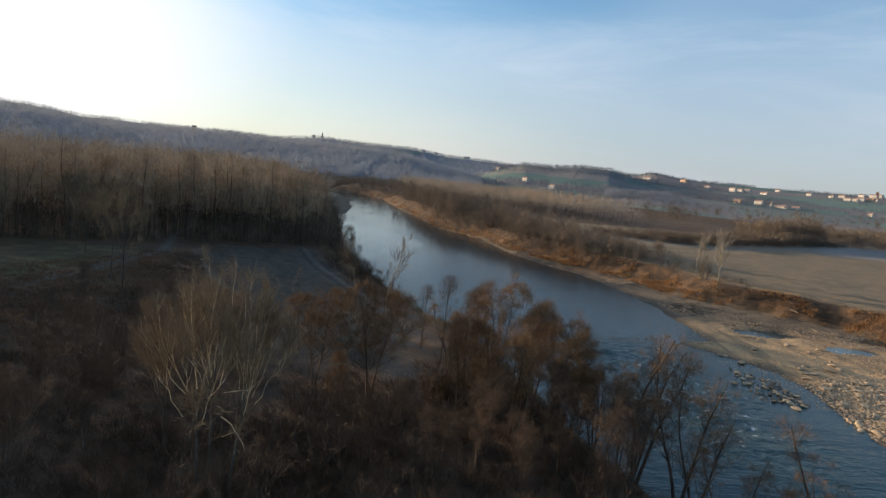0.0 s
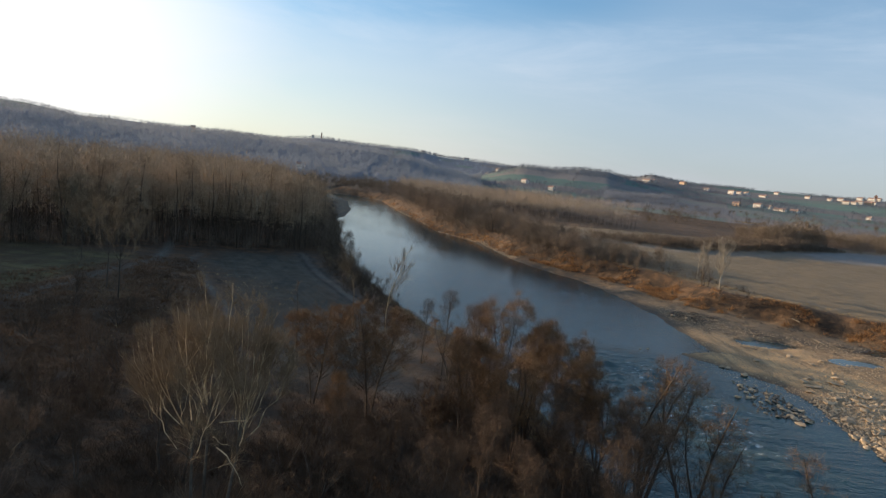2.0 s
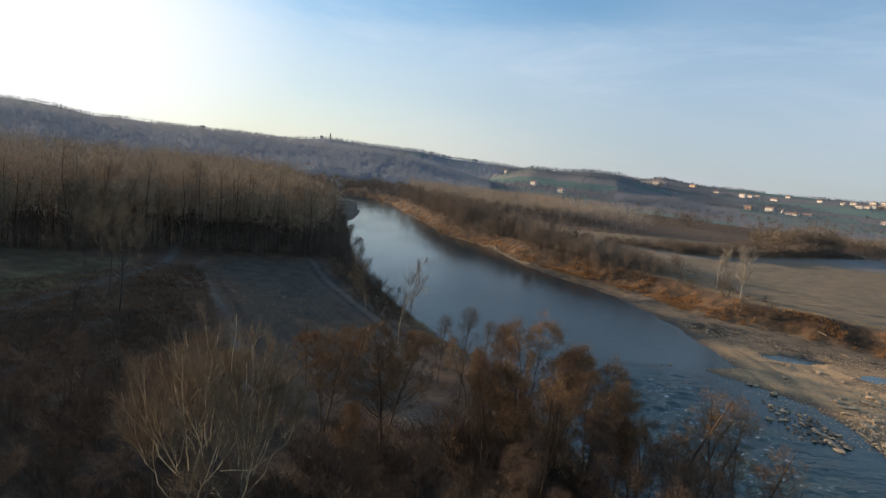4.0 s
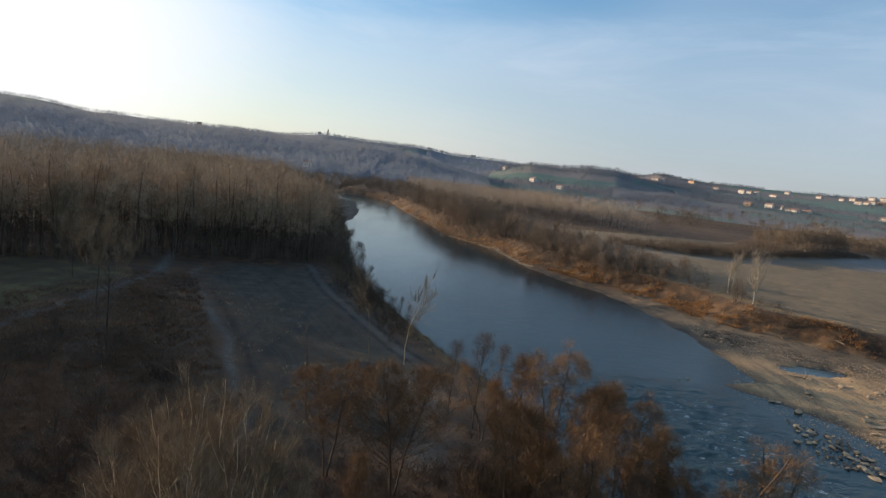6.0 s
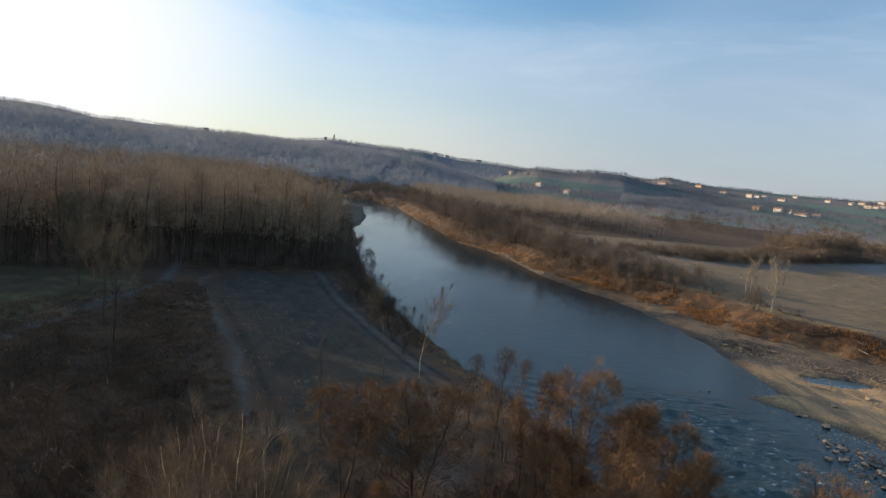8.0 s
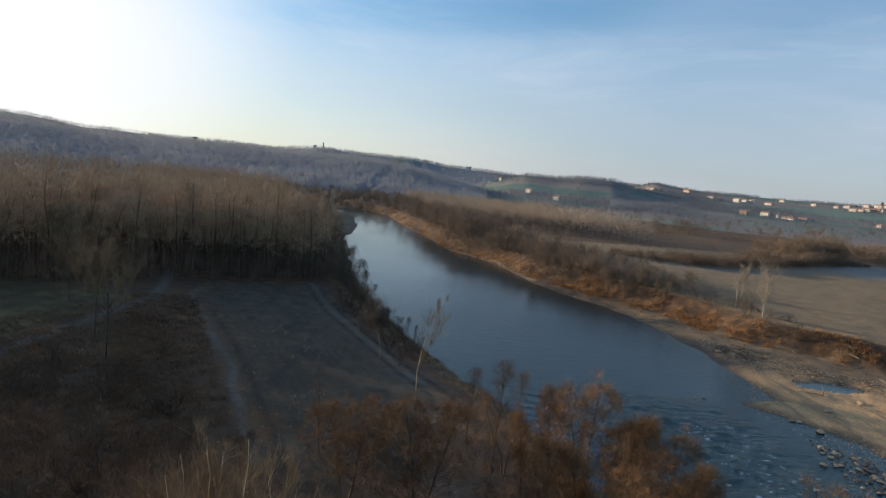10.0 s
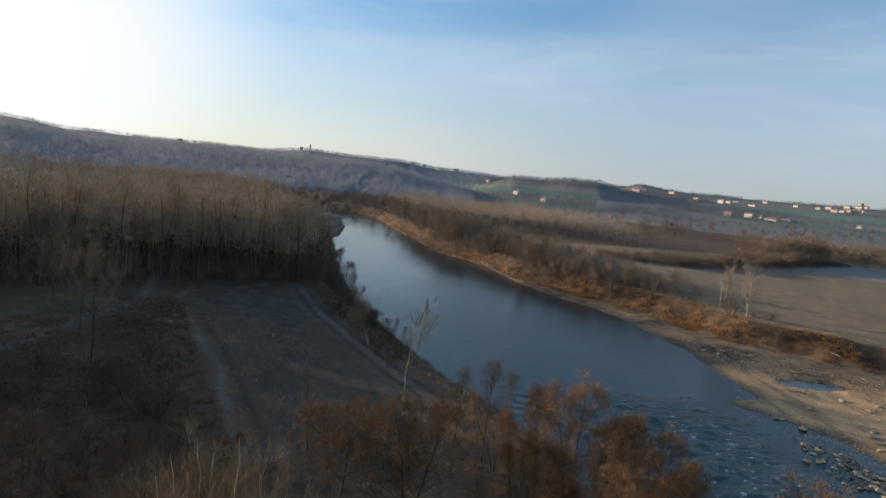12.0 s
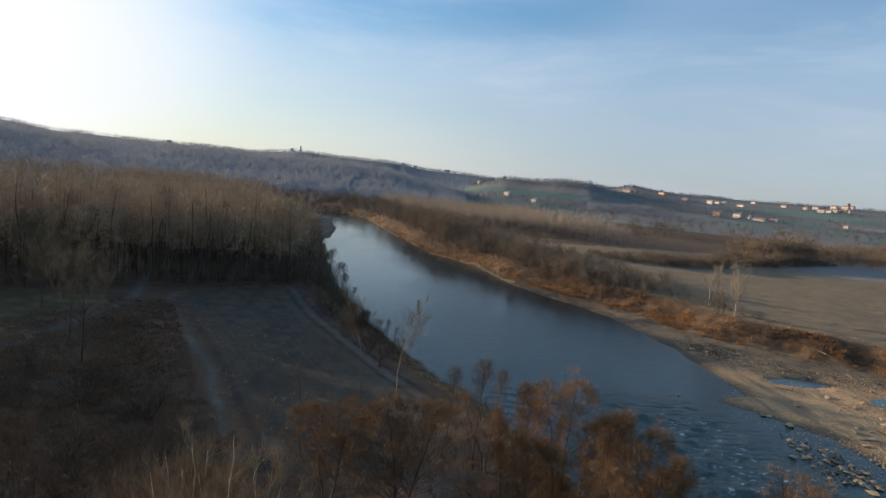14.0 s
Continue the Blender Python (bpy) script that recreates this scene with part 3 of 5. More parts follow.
def build_ground():
    ang = np.radians(np.concatenate([np.arange(-180, -62, 4.0), np.arange(-62, 62, 0.36), np.arange(62, 180, 4.0)]))
    rad = np.concatenate([[0.0], np.arange(3, 24, 3.0), np.arange(24, 150, 0.9), 150 * 1.0155 ** np.arange(0, 222)])
    x = (rad[:, None] * np.sin(ang)[None]).ravel()
    y = (rad[:, None] * np.cos(ang)[None]).ravel()
    z, gravel, field, track, terrace, meadow, slope, woods, reedy, silty, rut, frost = lie(x, y)
    g = Geo()
    n, k = len(rad), len(ang)
    i, j = np.meshgrid(np.arange(n - 1), np.arange(k), indexing="ij")
    q = np.stack([i * k + j, (i + 1) * k + j, (i + 1) * k + (j + 1) % k, i * k + (j + 1) % k], -1).reshape(-1, 4)[:, ::-1]
    g.add(np.stack([x, y, z], 1), f4=q)
    me = g.mesh("ground", M_GROUND, True)
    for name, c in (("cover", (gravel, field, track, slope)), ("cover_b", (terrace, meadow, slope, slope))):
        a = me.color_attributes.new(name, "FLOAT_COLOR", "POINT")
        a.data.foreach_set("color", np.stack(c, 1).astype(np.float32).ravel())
    # strips and parcels of farmland
    c, d = math.cos(0.45), math.sin(0.45)
    u = (x * c - y * d) / 150 + 0.35 * wave(x, y, 300, 18)
    v = (x * d + y * c) / 85 + 0.35 * wave(x, y, 300, 19)
    tilth = np.modf(np.abs(np.sin(np.floor(u) * 12.99 + np.floor(v) * 78.23) * 437.58))[0]
    me.attributes.new("tilth", "FLOAT", "POINT").data.foreach_set("value", tilth.astype(np.float32))
    me.attributes.new("reedy", "FLOAT", "POINT").data.foreach_set("value", reedy.astype(np.float32))
    me.attributes.new("rut", "FLOAT", "POINT").data.foreach_set("value", rut.astype(np.float32))
    me.attributes.new("frost", "FLOAT", "POINT").data.foreach_set("value", frost.astype(np.float32))
    me.attributes.new("silty", "FLOAT", "POINT").data.foreach_set("value", silty.astype(np.float32))
    me.attributes.new("wooded", "FLOAT", "POINT").data.foreach_set("value", woods.astype(np.float32))
    return tagged(new("ground", me), "river valley floor of litter, gravel and fields rising to hills", "ground", kind="structure")


ground = build_ground()


def build_water():
    ys = np.concatenate([np.arange(-60, 20, 4.0), np.arange(20, 40, 0.5), np.arange(40, 84, 0.22), np.arange(84, 110, 0.5), np.arange(110, 402, 2.5)])
    us = np.linspace(0, 1, 190)
    xl = np.interp(ys, LEFT_Y, LEFT_X) - 4
    xr = np.interp(ys, RIGHT_Y, RIGHT_X) + 6
    x = (xl[:, None] + (xr - xl)[:, None] * us[None]).ravel()
    y = np.repeat(ys, len(us))
    # the riffle below the gravel tip
    rif = np.exp(-(((x - 27.5 - 0.1 * (66 - y)) / 8.5) ** 2) ** 1.5) * step((84 - y) / 9) * step((y - 40) / 12)
    z = rif * (0.17 * wave(x, 1.6 * y, 2.6, 21) + 0.10 * wave(x, 1.4 * y, 1.2, 22)) + 0.004 * wave(x, y, 2.0, 23) + 0.035 * np.exp(-((x - 11) / 5) ** 2 - ((y - 76) / 6) ** 2) * np.sin(2.9 * (0.25 * x + 0.97 * y + 0.6 * wave(x, y, 6, 24)))
    foam = np.exp(-(((x - 30 - 0.1 * (66 - y)) / 8.5) ** 2) ** 1.5) * step((81 - y) / 7) * step((y - 40) / 12)
    lively = step((170 - y) / 80)
    g = Geo()
    n, k = len(ys), len(us)
    i, j = np.meshgrid(np.arange(n - 1), np.arange(k - 1), indexing="ij")
    q = np.stack([i * k + j, i * k + j + 1, (i + 1) * k + j + 1, (i + 1) * k + j], -1).reshape(-1, 4)
    g.add(np.stack([x, y, z], 1), f4=q)
    me = g.mesh("water", M_WATER, True)
    a = me.color_attributes.new("foam", "FLOAT_COLOR", "POINT")
    a.data.foreach_set("color", np.stack([foam, rif, lively, rif * 0 + 1], 1).astype(np.float32).ravel())
    tagged(new("water", me), "blue river reflecting the sky with a broken riffle", "river", kind="structure")
    for px, py, rx, ry in PUDDLES:
        w = np.linspace(0, 2 * np.pi, 28, endpoint=False)
        g = Geo()
        lvl = ground_z(px, py) + 0.42
        v = np.stack([px + 2.2 * rx * np.cos(w), py + 2.2 * ry * np.sin(w), np.full(28, lvl)], 1)
        v = np.concatenate([v, [(px, py, lvl)]])
        g.add(v, f3=[(a, (a + 1) % 28, 28) for a in range(28)])
        tagged(new("puddle", g.mesh("puddle", M_WATER)), "still pool of water in a hollow of the gravel bar", "puddle", kind="structure")


build_water()


# ---------------------------------------------------------------- trees
def polyline(rng, p, d, length, n, wander, up):
    pts, d = [np.array(p, float)], np.array(d, float)
    for _ in range(n):
        d = d + rng.normal(0, wander, 3) + (0, 0, up)
        d /= np.linalg.norm(d)
        pts.append(pts[-1] + d * length / n)
    return np.array(pts)


def along(pts, t):
    s = t * (len(pts) - 1)
    i = np.minimum(s.astype(int), len(pts) - 2)
    w = (s - i)[:, None]
    d = pts[i + 1] - pts[i]
    return pts[i] * (1 - w) + pts[i + 1] * w, d / (np.linalg.norm(d, axis=1, keepdims=True) + 1e-9)


def unit(a):
    return a / (np.linalg.norm(a, axis=1, keepdims=True) + 1e-9)


def grow(seed, height, r, stems=1, spread=0.0, first=0.25, limbs=14, reach=0.3, open_=0.7, subs=6, twigs=5, twig=0.9,
         twig_r=0.012, up=0.12, lean=(0, 0), thick=True, top=0.35, wander=0.07, loose=0.55):
    """A leafless tree: stems, limbs and, as the crown, branchlets and twigs. Returns the two Geo."""
    rng = np.random.default_rng(seed)
    wood, crown = Geo(), Geo()
    fork = np.array((0, 0, -0.25))
    for s in range(stems):
        a = s / stems * 6.28 + rng.uniform(-0.5, 0.5)
        sp = spread * rng.uniform(0.35, 1.0) if stems > 1 else 0
        d = np.array([math.cos(a) * sp + lean[0], math.sin(a) * sp + lean[1], 1.0])
        h = height * (rng.uniform(0.78, 1.0) if stems > 1 else 1.0)
        rr = r * (rng.uniform(0.6, 1.0) if stems > 1 else 1)
        p = polyline(rng, fork + (math.cos(a) * rr * (stems > 1), math.sin(a) * rr * (stems > 1), 0), d / np.linalg.norm(d), h, 9, wander, 0.02 + up * 0.3)
        wood.tube(p, rr * np.linspace(1, 0.10, 10) ** 0.9, 6 if thick else 4)
        n = max(3, int(limbs * rng.uniform(0.85, 1.15)))
        t = np.sort(rng.uniform(first, 0.96, n))
        base, along_d = along(p, t)
        az = rng.uniform(0, 6.28, n)
        side = np.stack([np.cos(az), np.sin(az), np.zeros(n)], 1)
        ang = open_ * rng.uniform(0.7, 1.25, n)[:, None]
        ld = unit(along_d + side * ang)
        prof = (np.sin(np.clip((t - first) / (1 - first), 0, 1) * math.pi * 0.78 + 0.55)) * (1 - top * t) + 0.12
        ln = height * reach * prof * rng.uniform(0.7, 1.2, n)
        for k in range(n):
            lp = polyline(rng, base[k], ld[k], ln[k], 4, 0.13, up)
            lr = max(0.012, rr * (1 - 0.85 * t[k]) * 0.42)
            if thick:
                wood.tube(lp, lr * np.linspace(1, 0.25, 5), 4)
            else:
                wood.spikes(lp[:1], lp[2:3], lr)
                wood.spikes(lp[2:3], lp[4:5], lr * 0.6)
            m = max(2, int(subs * (0.5 + ln[k] / (height * reach))))
            sb, sd = along(lp, rng.uniform(0.2, 1.0, m))
            sdir = unit(sd + rng.normal(0, 0.5, (m, 3)) + (0, 0, up * 2.2))
            sl = ln[k] * rng.uniform(0.25, 0.6, m)
            st = sb + sdir * sl[:, None]
            crown.spikes(sb, st, np.maximum(twig_r * 1.5, lr * 0.4))
            q = m * twigs
            w = rng.uniform(0.15, 1.0, q)
            ix = np.repeat(np.arange(m), twigs)
            tb = sb[ix] + (st - sb)[ix] * w[:, None]
            td = unit(sdir[ix] + rng.normal(0, loose, (q, 3)) + (0, 0, up * 2.5))
            crown.spikes(tb, tb + td * (twig * rng.uniform(0.5, 1.3, q))[:, None], twig_r)
    return wood, crown


def puffed(seed, height, r, stems=2, spread=0.15, crown=2.2, low=0.42, puffs=60, twigs=90, puff=0.8, twig_r=0.008, lean=(0, 0), wander=0.06, thick=True):
    """A leafless tree whose limbs end in rounded clouds of fine twigs. Returns the two Geo."""
    rng = np.random.default_rng(seed)
    wood, fine = Geo(), Geo()
    paths = []
    for s in range(stems):
        a = s / stems * 6.28 + rng.uniform(-0.6, 0.6)
        sp = spread * rng.uniform(0.4, 1.0) * (stems > 1)
        d = unit(np.array([[math.cos(a) * sp + lean[0], math.sin(a) * sp + lean[1], 1.0]]))[0]
        h, rr = height * rng.uniform(0.8, 0.97), r * rng.uniform(0.65, 1.0)
        p = polyline(rng, (math.cos(a) * r * (stems > 1), math.sin(a) * r * (stems > 1), -0.25), d, h, 9, wander, 0.02)
        wood.tube(p, rr * np.linspace(1, 0.12, 10) ** 0.8, 6 if thick else 4)
        paths.append(p)
    side = rng.uniform(0.7, 1.25, 7)
    for k in range(puffs):
        p = paths[k % stems]
        t = low + (1 - low) * rng.uniform(0, 1) ** 0.8
        at, _ = along(p, np.array([t]))
        a = rng.uniform(0, 6.28)
        full = math.sin(math.pi * min(1.0, (t - low + 0.12) / (1.16 - low))) ** 0.6 * side[int(a / 6.28 * 7) % 7]
        out = crown * full * rng.uniform(0.1, 1.0) ** 0.6
        c = at[0] + np.array([math.cos(a) * out, math.sin(a) * out, rng.uniform(-0.1, 0.35) * crown * 0.5])
        root, _ = along(p, np.array([max(0.12, t - 0.10 - 0.05 * out)]))
        bend = root[0] * 0.45 + c * 0.55 + np.array([math.cos(a), math.sin(a), -0.3]) * out * 0.12
        lr = max(0.35 * twig_r + 0.008, r * 0.30 * (1.1 - t))
        if thick:
            wood.tube(np.array([root[0], bend, c]), lr * np.array((1, 0.7, 0.3)), 3)
        else:
            wood.spikes(root, c[None], lr)
        size = puff * rng.uniform(0.65, 1.2)
        u = unit(rng.normal(0, 1, (twigs, 3)))
        b = c + u * (size, size, size * 0.8) * rng.uniform(0.05, 0.75, (twigs, 1))
        fine.slivers(b, b + unit(0.6 * u + rng.normal(0, 0.6, u.shape) + (0, 0, 0.6)) * (size * rng.uniform(0.35, 0.9, (twigs, 1))), twig_r)
    return wood, fine


def scatter(poly, n, seed):
    """n random places inside a polygon."""
    rng = np.random.default_rng(seed)
    p = np.array(poly, float)
    out = []
    while len(out) < n:
        q = rng.uniform(p.min(0), p.max(0))
        c = False
        for a, b in zip(p, np.roll(p, -1, 0)):
            if (a[1] > q[1]) != (b[1] > q[1]) and q[0] < (b[0] - a[0]) * (q[1] - a[1]) / (b[1] - a[1]) + a[0]:
                c = not c
        if c:
            out.append(q)
    return np.array(out)


def tree(name, label, x, y, geos, mats, yaw=0.0, group="", category="tree", sink=0.05, size=1.0):
    wood, crown = geos[:2]
    ob = thing(name, label, category, group)
    if len(geos) > 2:
        part("trunk", geos[2], mats[2], ob, "lower trunk, darkened for shade", smooth=True)
    part("branchwork" if len(geos) > 2 else "trunk", wood, mats[0], ob, smooth=True)
    part("crown", crown, mats[1], ob, "bare twigs")
    ob.matrix_basis = pose(x, y, ground_z(x, y) - sink, 0, 0, yaw) @ Matrix.Scale(size, 4)
    return ob


def another(ob, x, y, yaw, size, sink=0.05, lean=0.0):
    c = copy_thing(ob, pose(x, y, ground_z(x, y) - sink, lean, 0, yaw))
    c.scale = (size, size, size)
    return c


RNG = np.random.default_rng(11)

# pale multi-stemmed poplars close to the start
def poplar_tree(seed, height, reach, trunks=4, leaders=4):
    """Upright poplar: a few trunks that split into steep leaders, with a haze of fine twigs."""
    rng = np.random.default_rng(seed)
    wood, fine, butt = Geo(), Geo(), Geo()

    def side_limbs(p, n, first, length, open_, r):
        t = rng.uniform(first, 0.97, n)
        base, way = along(p, t)
        a = rng.uniform(0, 6.28, n)
        ld = unit(way + np.stack([np.cos(a), np.sin(a), np.zeros(n)], 1) * (open_ * rng.uniform(0.6, 1.3, n))[:, None])
        for k in range(n):
            ln = length * (1.1 - 0.65 * t[k]) * rng.uniform(0.6, 1.25)
            lp = polyline(rng, base[k], ld[k], ln, 4, 0.12, 0.10)
            wood.tube(lp, r * (1.1 - 0.7 * t[k]) * np.linspace(1, 0.25, 5), 4)
            m = 5 + int(3 * ln)
            sb, sd = along(lp, rng.uniform(0.25, 1.0, m))
            sdir = unit(sd + rng.normal(0, 0.45, (m, 3)) + (0, 0, 0.35))
            st = sb + sdir * (ln * rng.uniform(0.2, 0.45, (m, 1)) + 0.25)
            fine.spikes(sb, st, 0.0065)
            ix = np.repeat(np.arange(m), 9)
            tb = sb[ix] + (st - sb)[ix] * rng.uniform(0.2, 1.0, (len(ix), 1))
            fine.slivers(tb, tb + unit(sdir[ix] + rng.normal(0, 0.5, (len(ix), 3)) + (0, 0, 0.4)) * rng.uniform(0.25, 0.75, (len(ix), 1)), 0.0052)

    def bent(p0, p1, p2, n, jitter):
        t = np.linspace(0, 1, n)[:, None]
        p = p0 * (1 - t) ** 2 + p1 * 2 * t * (1 - t) + p2 * t * t
        return p + rng.normal(0, jitter, (n, 3)) * np.sin(t * 2.4) * (1, 1, 0.3)

    # boles and leader feet go to the butt, its dark colour standing for shade
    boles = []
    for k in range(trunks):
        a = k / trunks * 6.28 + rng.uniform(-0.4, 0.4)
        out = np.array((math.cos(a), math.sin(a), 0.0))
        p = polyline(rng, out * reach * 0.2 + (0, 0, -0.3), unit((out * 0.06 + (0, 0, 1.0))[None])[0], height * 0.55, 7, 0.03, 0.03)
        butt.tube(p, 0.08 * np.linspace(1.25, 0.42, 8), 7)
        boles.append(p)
    count = trunks * leaders
    for q in range(count):
        # leaders fill a dome: steep in the middle, bowed outwards and then upright at its rim
        rho = reach * math.sqrt((q + 0.5) / count) * rng.uniform(0.9, 1.08)
        b = q * 2.4 + rng.uniform(-0.35, 0.35)
        share = rho / reach
        tip = np.array((math.cos(b) * rho, math.sin(b) * rho, height * (1.0 - 0.24 * share ** 2) * rng.uniform(0.93, 1.03)))
        p = min(boles, key=lambda m: float(np.hypot(*(m[-1] - tip)[:2])))
        at = along(p, np.array([rng.uniform(0.72, 1.0) - 0.16 * share]))[0][0]
        bend = at + (tip - at) * (0.66, 0.66, 0.32 + 0.12 * rng.random())
        lp = bent(at, bend, tip, 12, 0.075)
        r = rng.uniform(0.018, 0.033)
        butt.tube(lp[:3], r * np.linspace(1.1, 0.9, 3), 5)
        wood.tube(lp[2:], r * np.linspace(0.91, 0.2, 10), 5)
        for _ in range(3):
            # steep forks, nearly as long as what is left of the leader
            t = rng.uniform(0.3, 0.7)
            base, way = along(lp, np.array([t]))
            c = rng.uniform(0, 6.28)
            ln = (1 - t) * height * 0.5 * rng.uniform(0.6, 0.95)
            fp = polyline(rng, base[0], unit(way + np.array([[math.cos(c), math.sin(c), 0.0]]) * rng.uniform(0.3, 0.6))[0], ln, 7, 0.09, 0.12)
            wood.tube(fp, r * 0.6 * np.linspace(1, 0.25, 8), 4)
            side_limbs(fp, 4, 0.25, reach * 0.24, 0.5, 0.007)
        side_limbs(lp, 8, 0.35, reach * 0.36, 0.55, 0.010)
    for p in boles:
        # crooked bare limbs low on the trunk
        at, way = along(p, rng.uniform(0.35, 0.7, 2))
        for base in at:
            b = rng.uniform(0, 6.28)
            lp = polyline(rng, base, unit(np.array([[math.cos(b), math.sin(b), rng.uniform(0.2, 0.7)]]))[0], reach * rng.uniform(0.5, 0.9), 8, 0.2, 0.05)
            butt.tube(lp, 0.02 * np.linspace(1, 0.25, 9), 4)
            side_limbs(lp, 5, 0.35, reach * 0.3, 0.7, 0.008)
    # thin shoots round the foot
    for k in range(26):
        a, lean = rng.uniform(0, 6.28), rng.uniform(0.3, 1.1)
        out = np.array((math.cos(a), math.sin(a), 0.0))
        lp = polyline(rng, out * rng.uniform(0.3, 1.3), unit((out * lean + (0, 0, 1.0))[None])[0], rng.uniform(1.4, 3.2), 5, 0.12, 0.03)
        fine.tube(lp, 0.011 * np.linspace(1, 0.3, 6), 3)
        sb, sd = along(lp, rng.uniform(0.2, 1.0, 22))
        fine.slivers(sb, sb + unit(sd + rng.normal(0, 0.6, (22, 3))) * rng.uniform(0.25, 0.8, (22, 1)), 0.0055)
    return wood, fine, butt


poplar = poplar_tree(1, 12.2, 4.1, 3, 8)
rng = np.random.default_rng(7)
for a, z, ln, dip in ((-0.9, 5.0, 2.8, 0.10), (-0.5, 4.4, 2.4, -0.14), (-0.2, 5.6, 3.2, 0.12)):
    p = polyline(rng, (0.5 * math.cos(a), 0.5 * math.sin(a), z), (math.cos(a), math.sin(a), 0.15), ln, 6, 0.16, dip)
    poplar[0].tube(p, 0.03 * np.linspace(1, 0.3, 7), 5)
    sb, sd = along(p, rng.uniform(0.3, 1.0, 24))
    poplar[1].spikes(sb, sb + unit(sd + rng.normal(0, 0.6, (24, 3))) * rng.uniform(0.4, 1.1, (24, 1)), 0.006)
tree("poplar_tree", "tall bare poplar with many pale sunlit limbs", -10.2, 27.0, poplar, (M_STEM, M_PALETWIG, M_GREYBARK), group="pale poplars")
grey_poplar = tree("poplar_tree", "broad bare poplar with thin grey stems", -13.6, 30.8,
                   poplar_tree(2, 9.4, 3.4, 2, 6),
                   (M_PALETWIG, M_TWIG, M_BARK), group="pale poplars")
another(grey_poplar, -21.0, 27.5, 130.0, 0.62)

# rust-coloured willows on the near bank
willow_mesh = [puffed(20 + k, 10.4, 0.10, stems=(1, 2, 3, 2)[k], spread=(0.0, 0.14, 0.2, 0.1)[k], crown=(1.35, 1.7, 1.9, 2.7)[k], low=(0.34, 0.34, 0.32, 0.42)[k], puffs=(105, 125, 140, 230)[k], twigs=84, puff=0.62, twig_r=0.0078) for k in range(4)]
WILLOWS = [(-3.9, 41.2, 3, 0.98), (-8.4, 42.5, 3, 0.84), (4.2, 44.6, 0, 1.0), (6.0, 43.8, 1, 1.04), (8.0, 43.2, 0, 1.06), (10.6, 42.8, 1, 0.9), (12.6, 42.0, 0, 0.78), (2.9, 39.0, 1, 0.84),
           (5.0, 40.6, 0, 0.9), (6.2, 36.8, 2, 0.85), (9.4, 38.5, 0, 0.9), (12.8, 38.6, 2, 0.74), (3.0, 46.8, 0, 0.7), (12.2, 45.6, 0, 0.62), (-6.0, 38.0, 0, 0.6), (7.6, 40.4, 2, 0.84), (11.4, 40.2, 1, 0.8), (9.4, 45.4, 1, 0.8)]
# dark scrub, and near willows whose shade is put into dark twig colour
SCRUB = [(-16.5, 36, 0.6), (-20, 41, 0.55), (-18.5, 30.0, 0.62), (-24, 34.5, 0.62), (-27, 43, 0.6), (-21, 27.5, 0.6), (-31, 37, 0.62), (-15.5, 44.5, 0.45), (-1.0, 35.5, 0.42), (3.6, 31.5, 0.62), (8.5, 31.0, 0.66), (13.2, 34.4, 0.7),
         (1.2, 29.0, 0.55), (5.8, 28.0, 0.6), (10.6, 28.2, 0.66), (12.6, 31.0, 0.68), (-2.6, 30.6, 0.5), (-4.5, 33.8, 0.5), (4.4, 34.0, 0.64), (9.0, 34.4, 0.7)]
first_willow = {}
for x, y, k, s in WILLOWS:
    if k not in first_willow:
        first_willow[k] = tree("willow_tree", "bare willow with a dense rust-brown crown of fine twigs", x, y, willow_mesh[k], (M_RUSTBARK, M_RUST), RNG.uniform(0, 360), "rusty willows", size=s)
    else:
        another(first_willow[k], x, y, RNG.uniform(0, 360), s)

scrub_tree = tree("scrub_tree", "bare scrub tree with a rounded crown, twigs darkened for shade", -12.0, 36.5, willow_mesh[1], (M_BARK, M_DARKTWIG), 40.0, "scrub trees", size=0.56)
for x, y, s in SCRUB:
    another(scrub_tree, x, y, RNG.uniform(0, 360), s)

# tall sparse willows with forked dark trunks at the water's edge
fork_mesh = [puffed(30 + k, 11.6, 0.15, stems=(3, 2)[k], spread=0.15, crown=(1.5, 1.35)[k], low=(0.42, 0.38)[k], puffs=(100, 80)[k], twigs=54, puff=0.6, twig_r=0.0078, wander=0.08) for k in range(2)]
forked = [tree("willow_tree", "sparse leafless willow with a dark forked trunk", x, y, fork_mesh[k], (M_BARK, M_RUST), RNG.uniform(0, 360), "forked willows", size=s)
          for k, (x, y, s) in enumerate(((15.2, 36.6, 1.08), (17.0, 33.6, 1.12)))]
for k, x, y, s in ((1, 16.2, 39.6, 0.7), (1, 18.4, 34.0, 0.95), (1, 19.4, 30.6, 0.8), (0, 20.8, 27.0, 1.0), (1, 22.2, 26.2, 1.0), (1, 14.2, 43.0, 0.72), (1, 2.2, 50.2, 0.62)):
    another(forked[k], x, y, RNG.uniform(0, 360), s)

# slim dark trees at the water
slim = tree("alder_tree", "slim dark leafless alder on the river bank", 1.6, 52.0,
            puffed(40, 8.8, 0.09, stems=1, crown=1.35, low=0.34, puffs=80, twigs=26, puff=0.55, twig_r=0.008, wander=0.05), (M_BARK, M_DARKTWIG), group="dark alders")
for x, y, s in ((-0.4, 54.5, 0.8), (3.4, 56.0, 0.72), (14.8, 41.5, 0.7), (-5.8, 50.0, 0.55), (-30, 38, 0.7), (-22, 37, 0.8), (-26, 29, 0.85), (-36, 44, 0.7), (-19, 47, 0.6), (-33, 52, 0.7), (-12, 33, 0.7)):
    another(slim, x, y, RNG.uniform(0, 360), s)
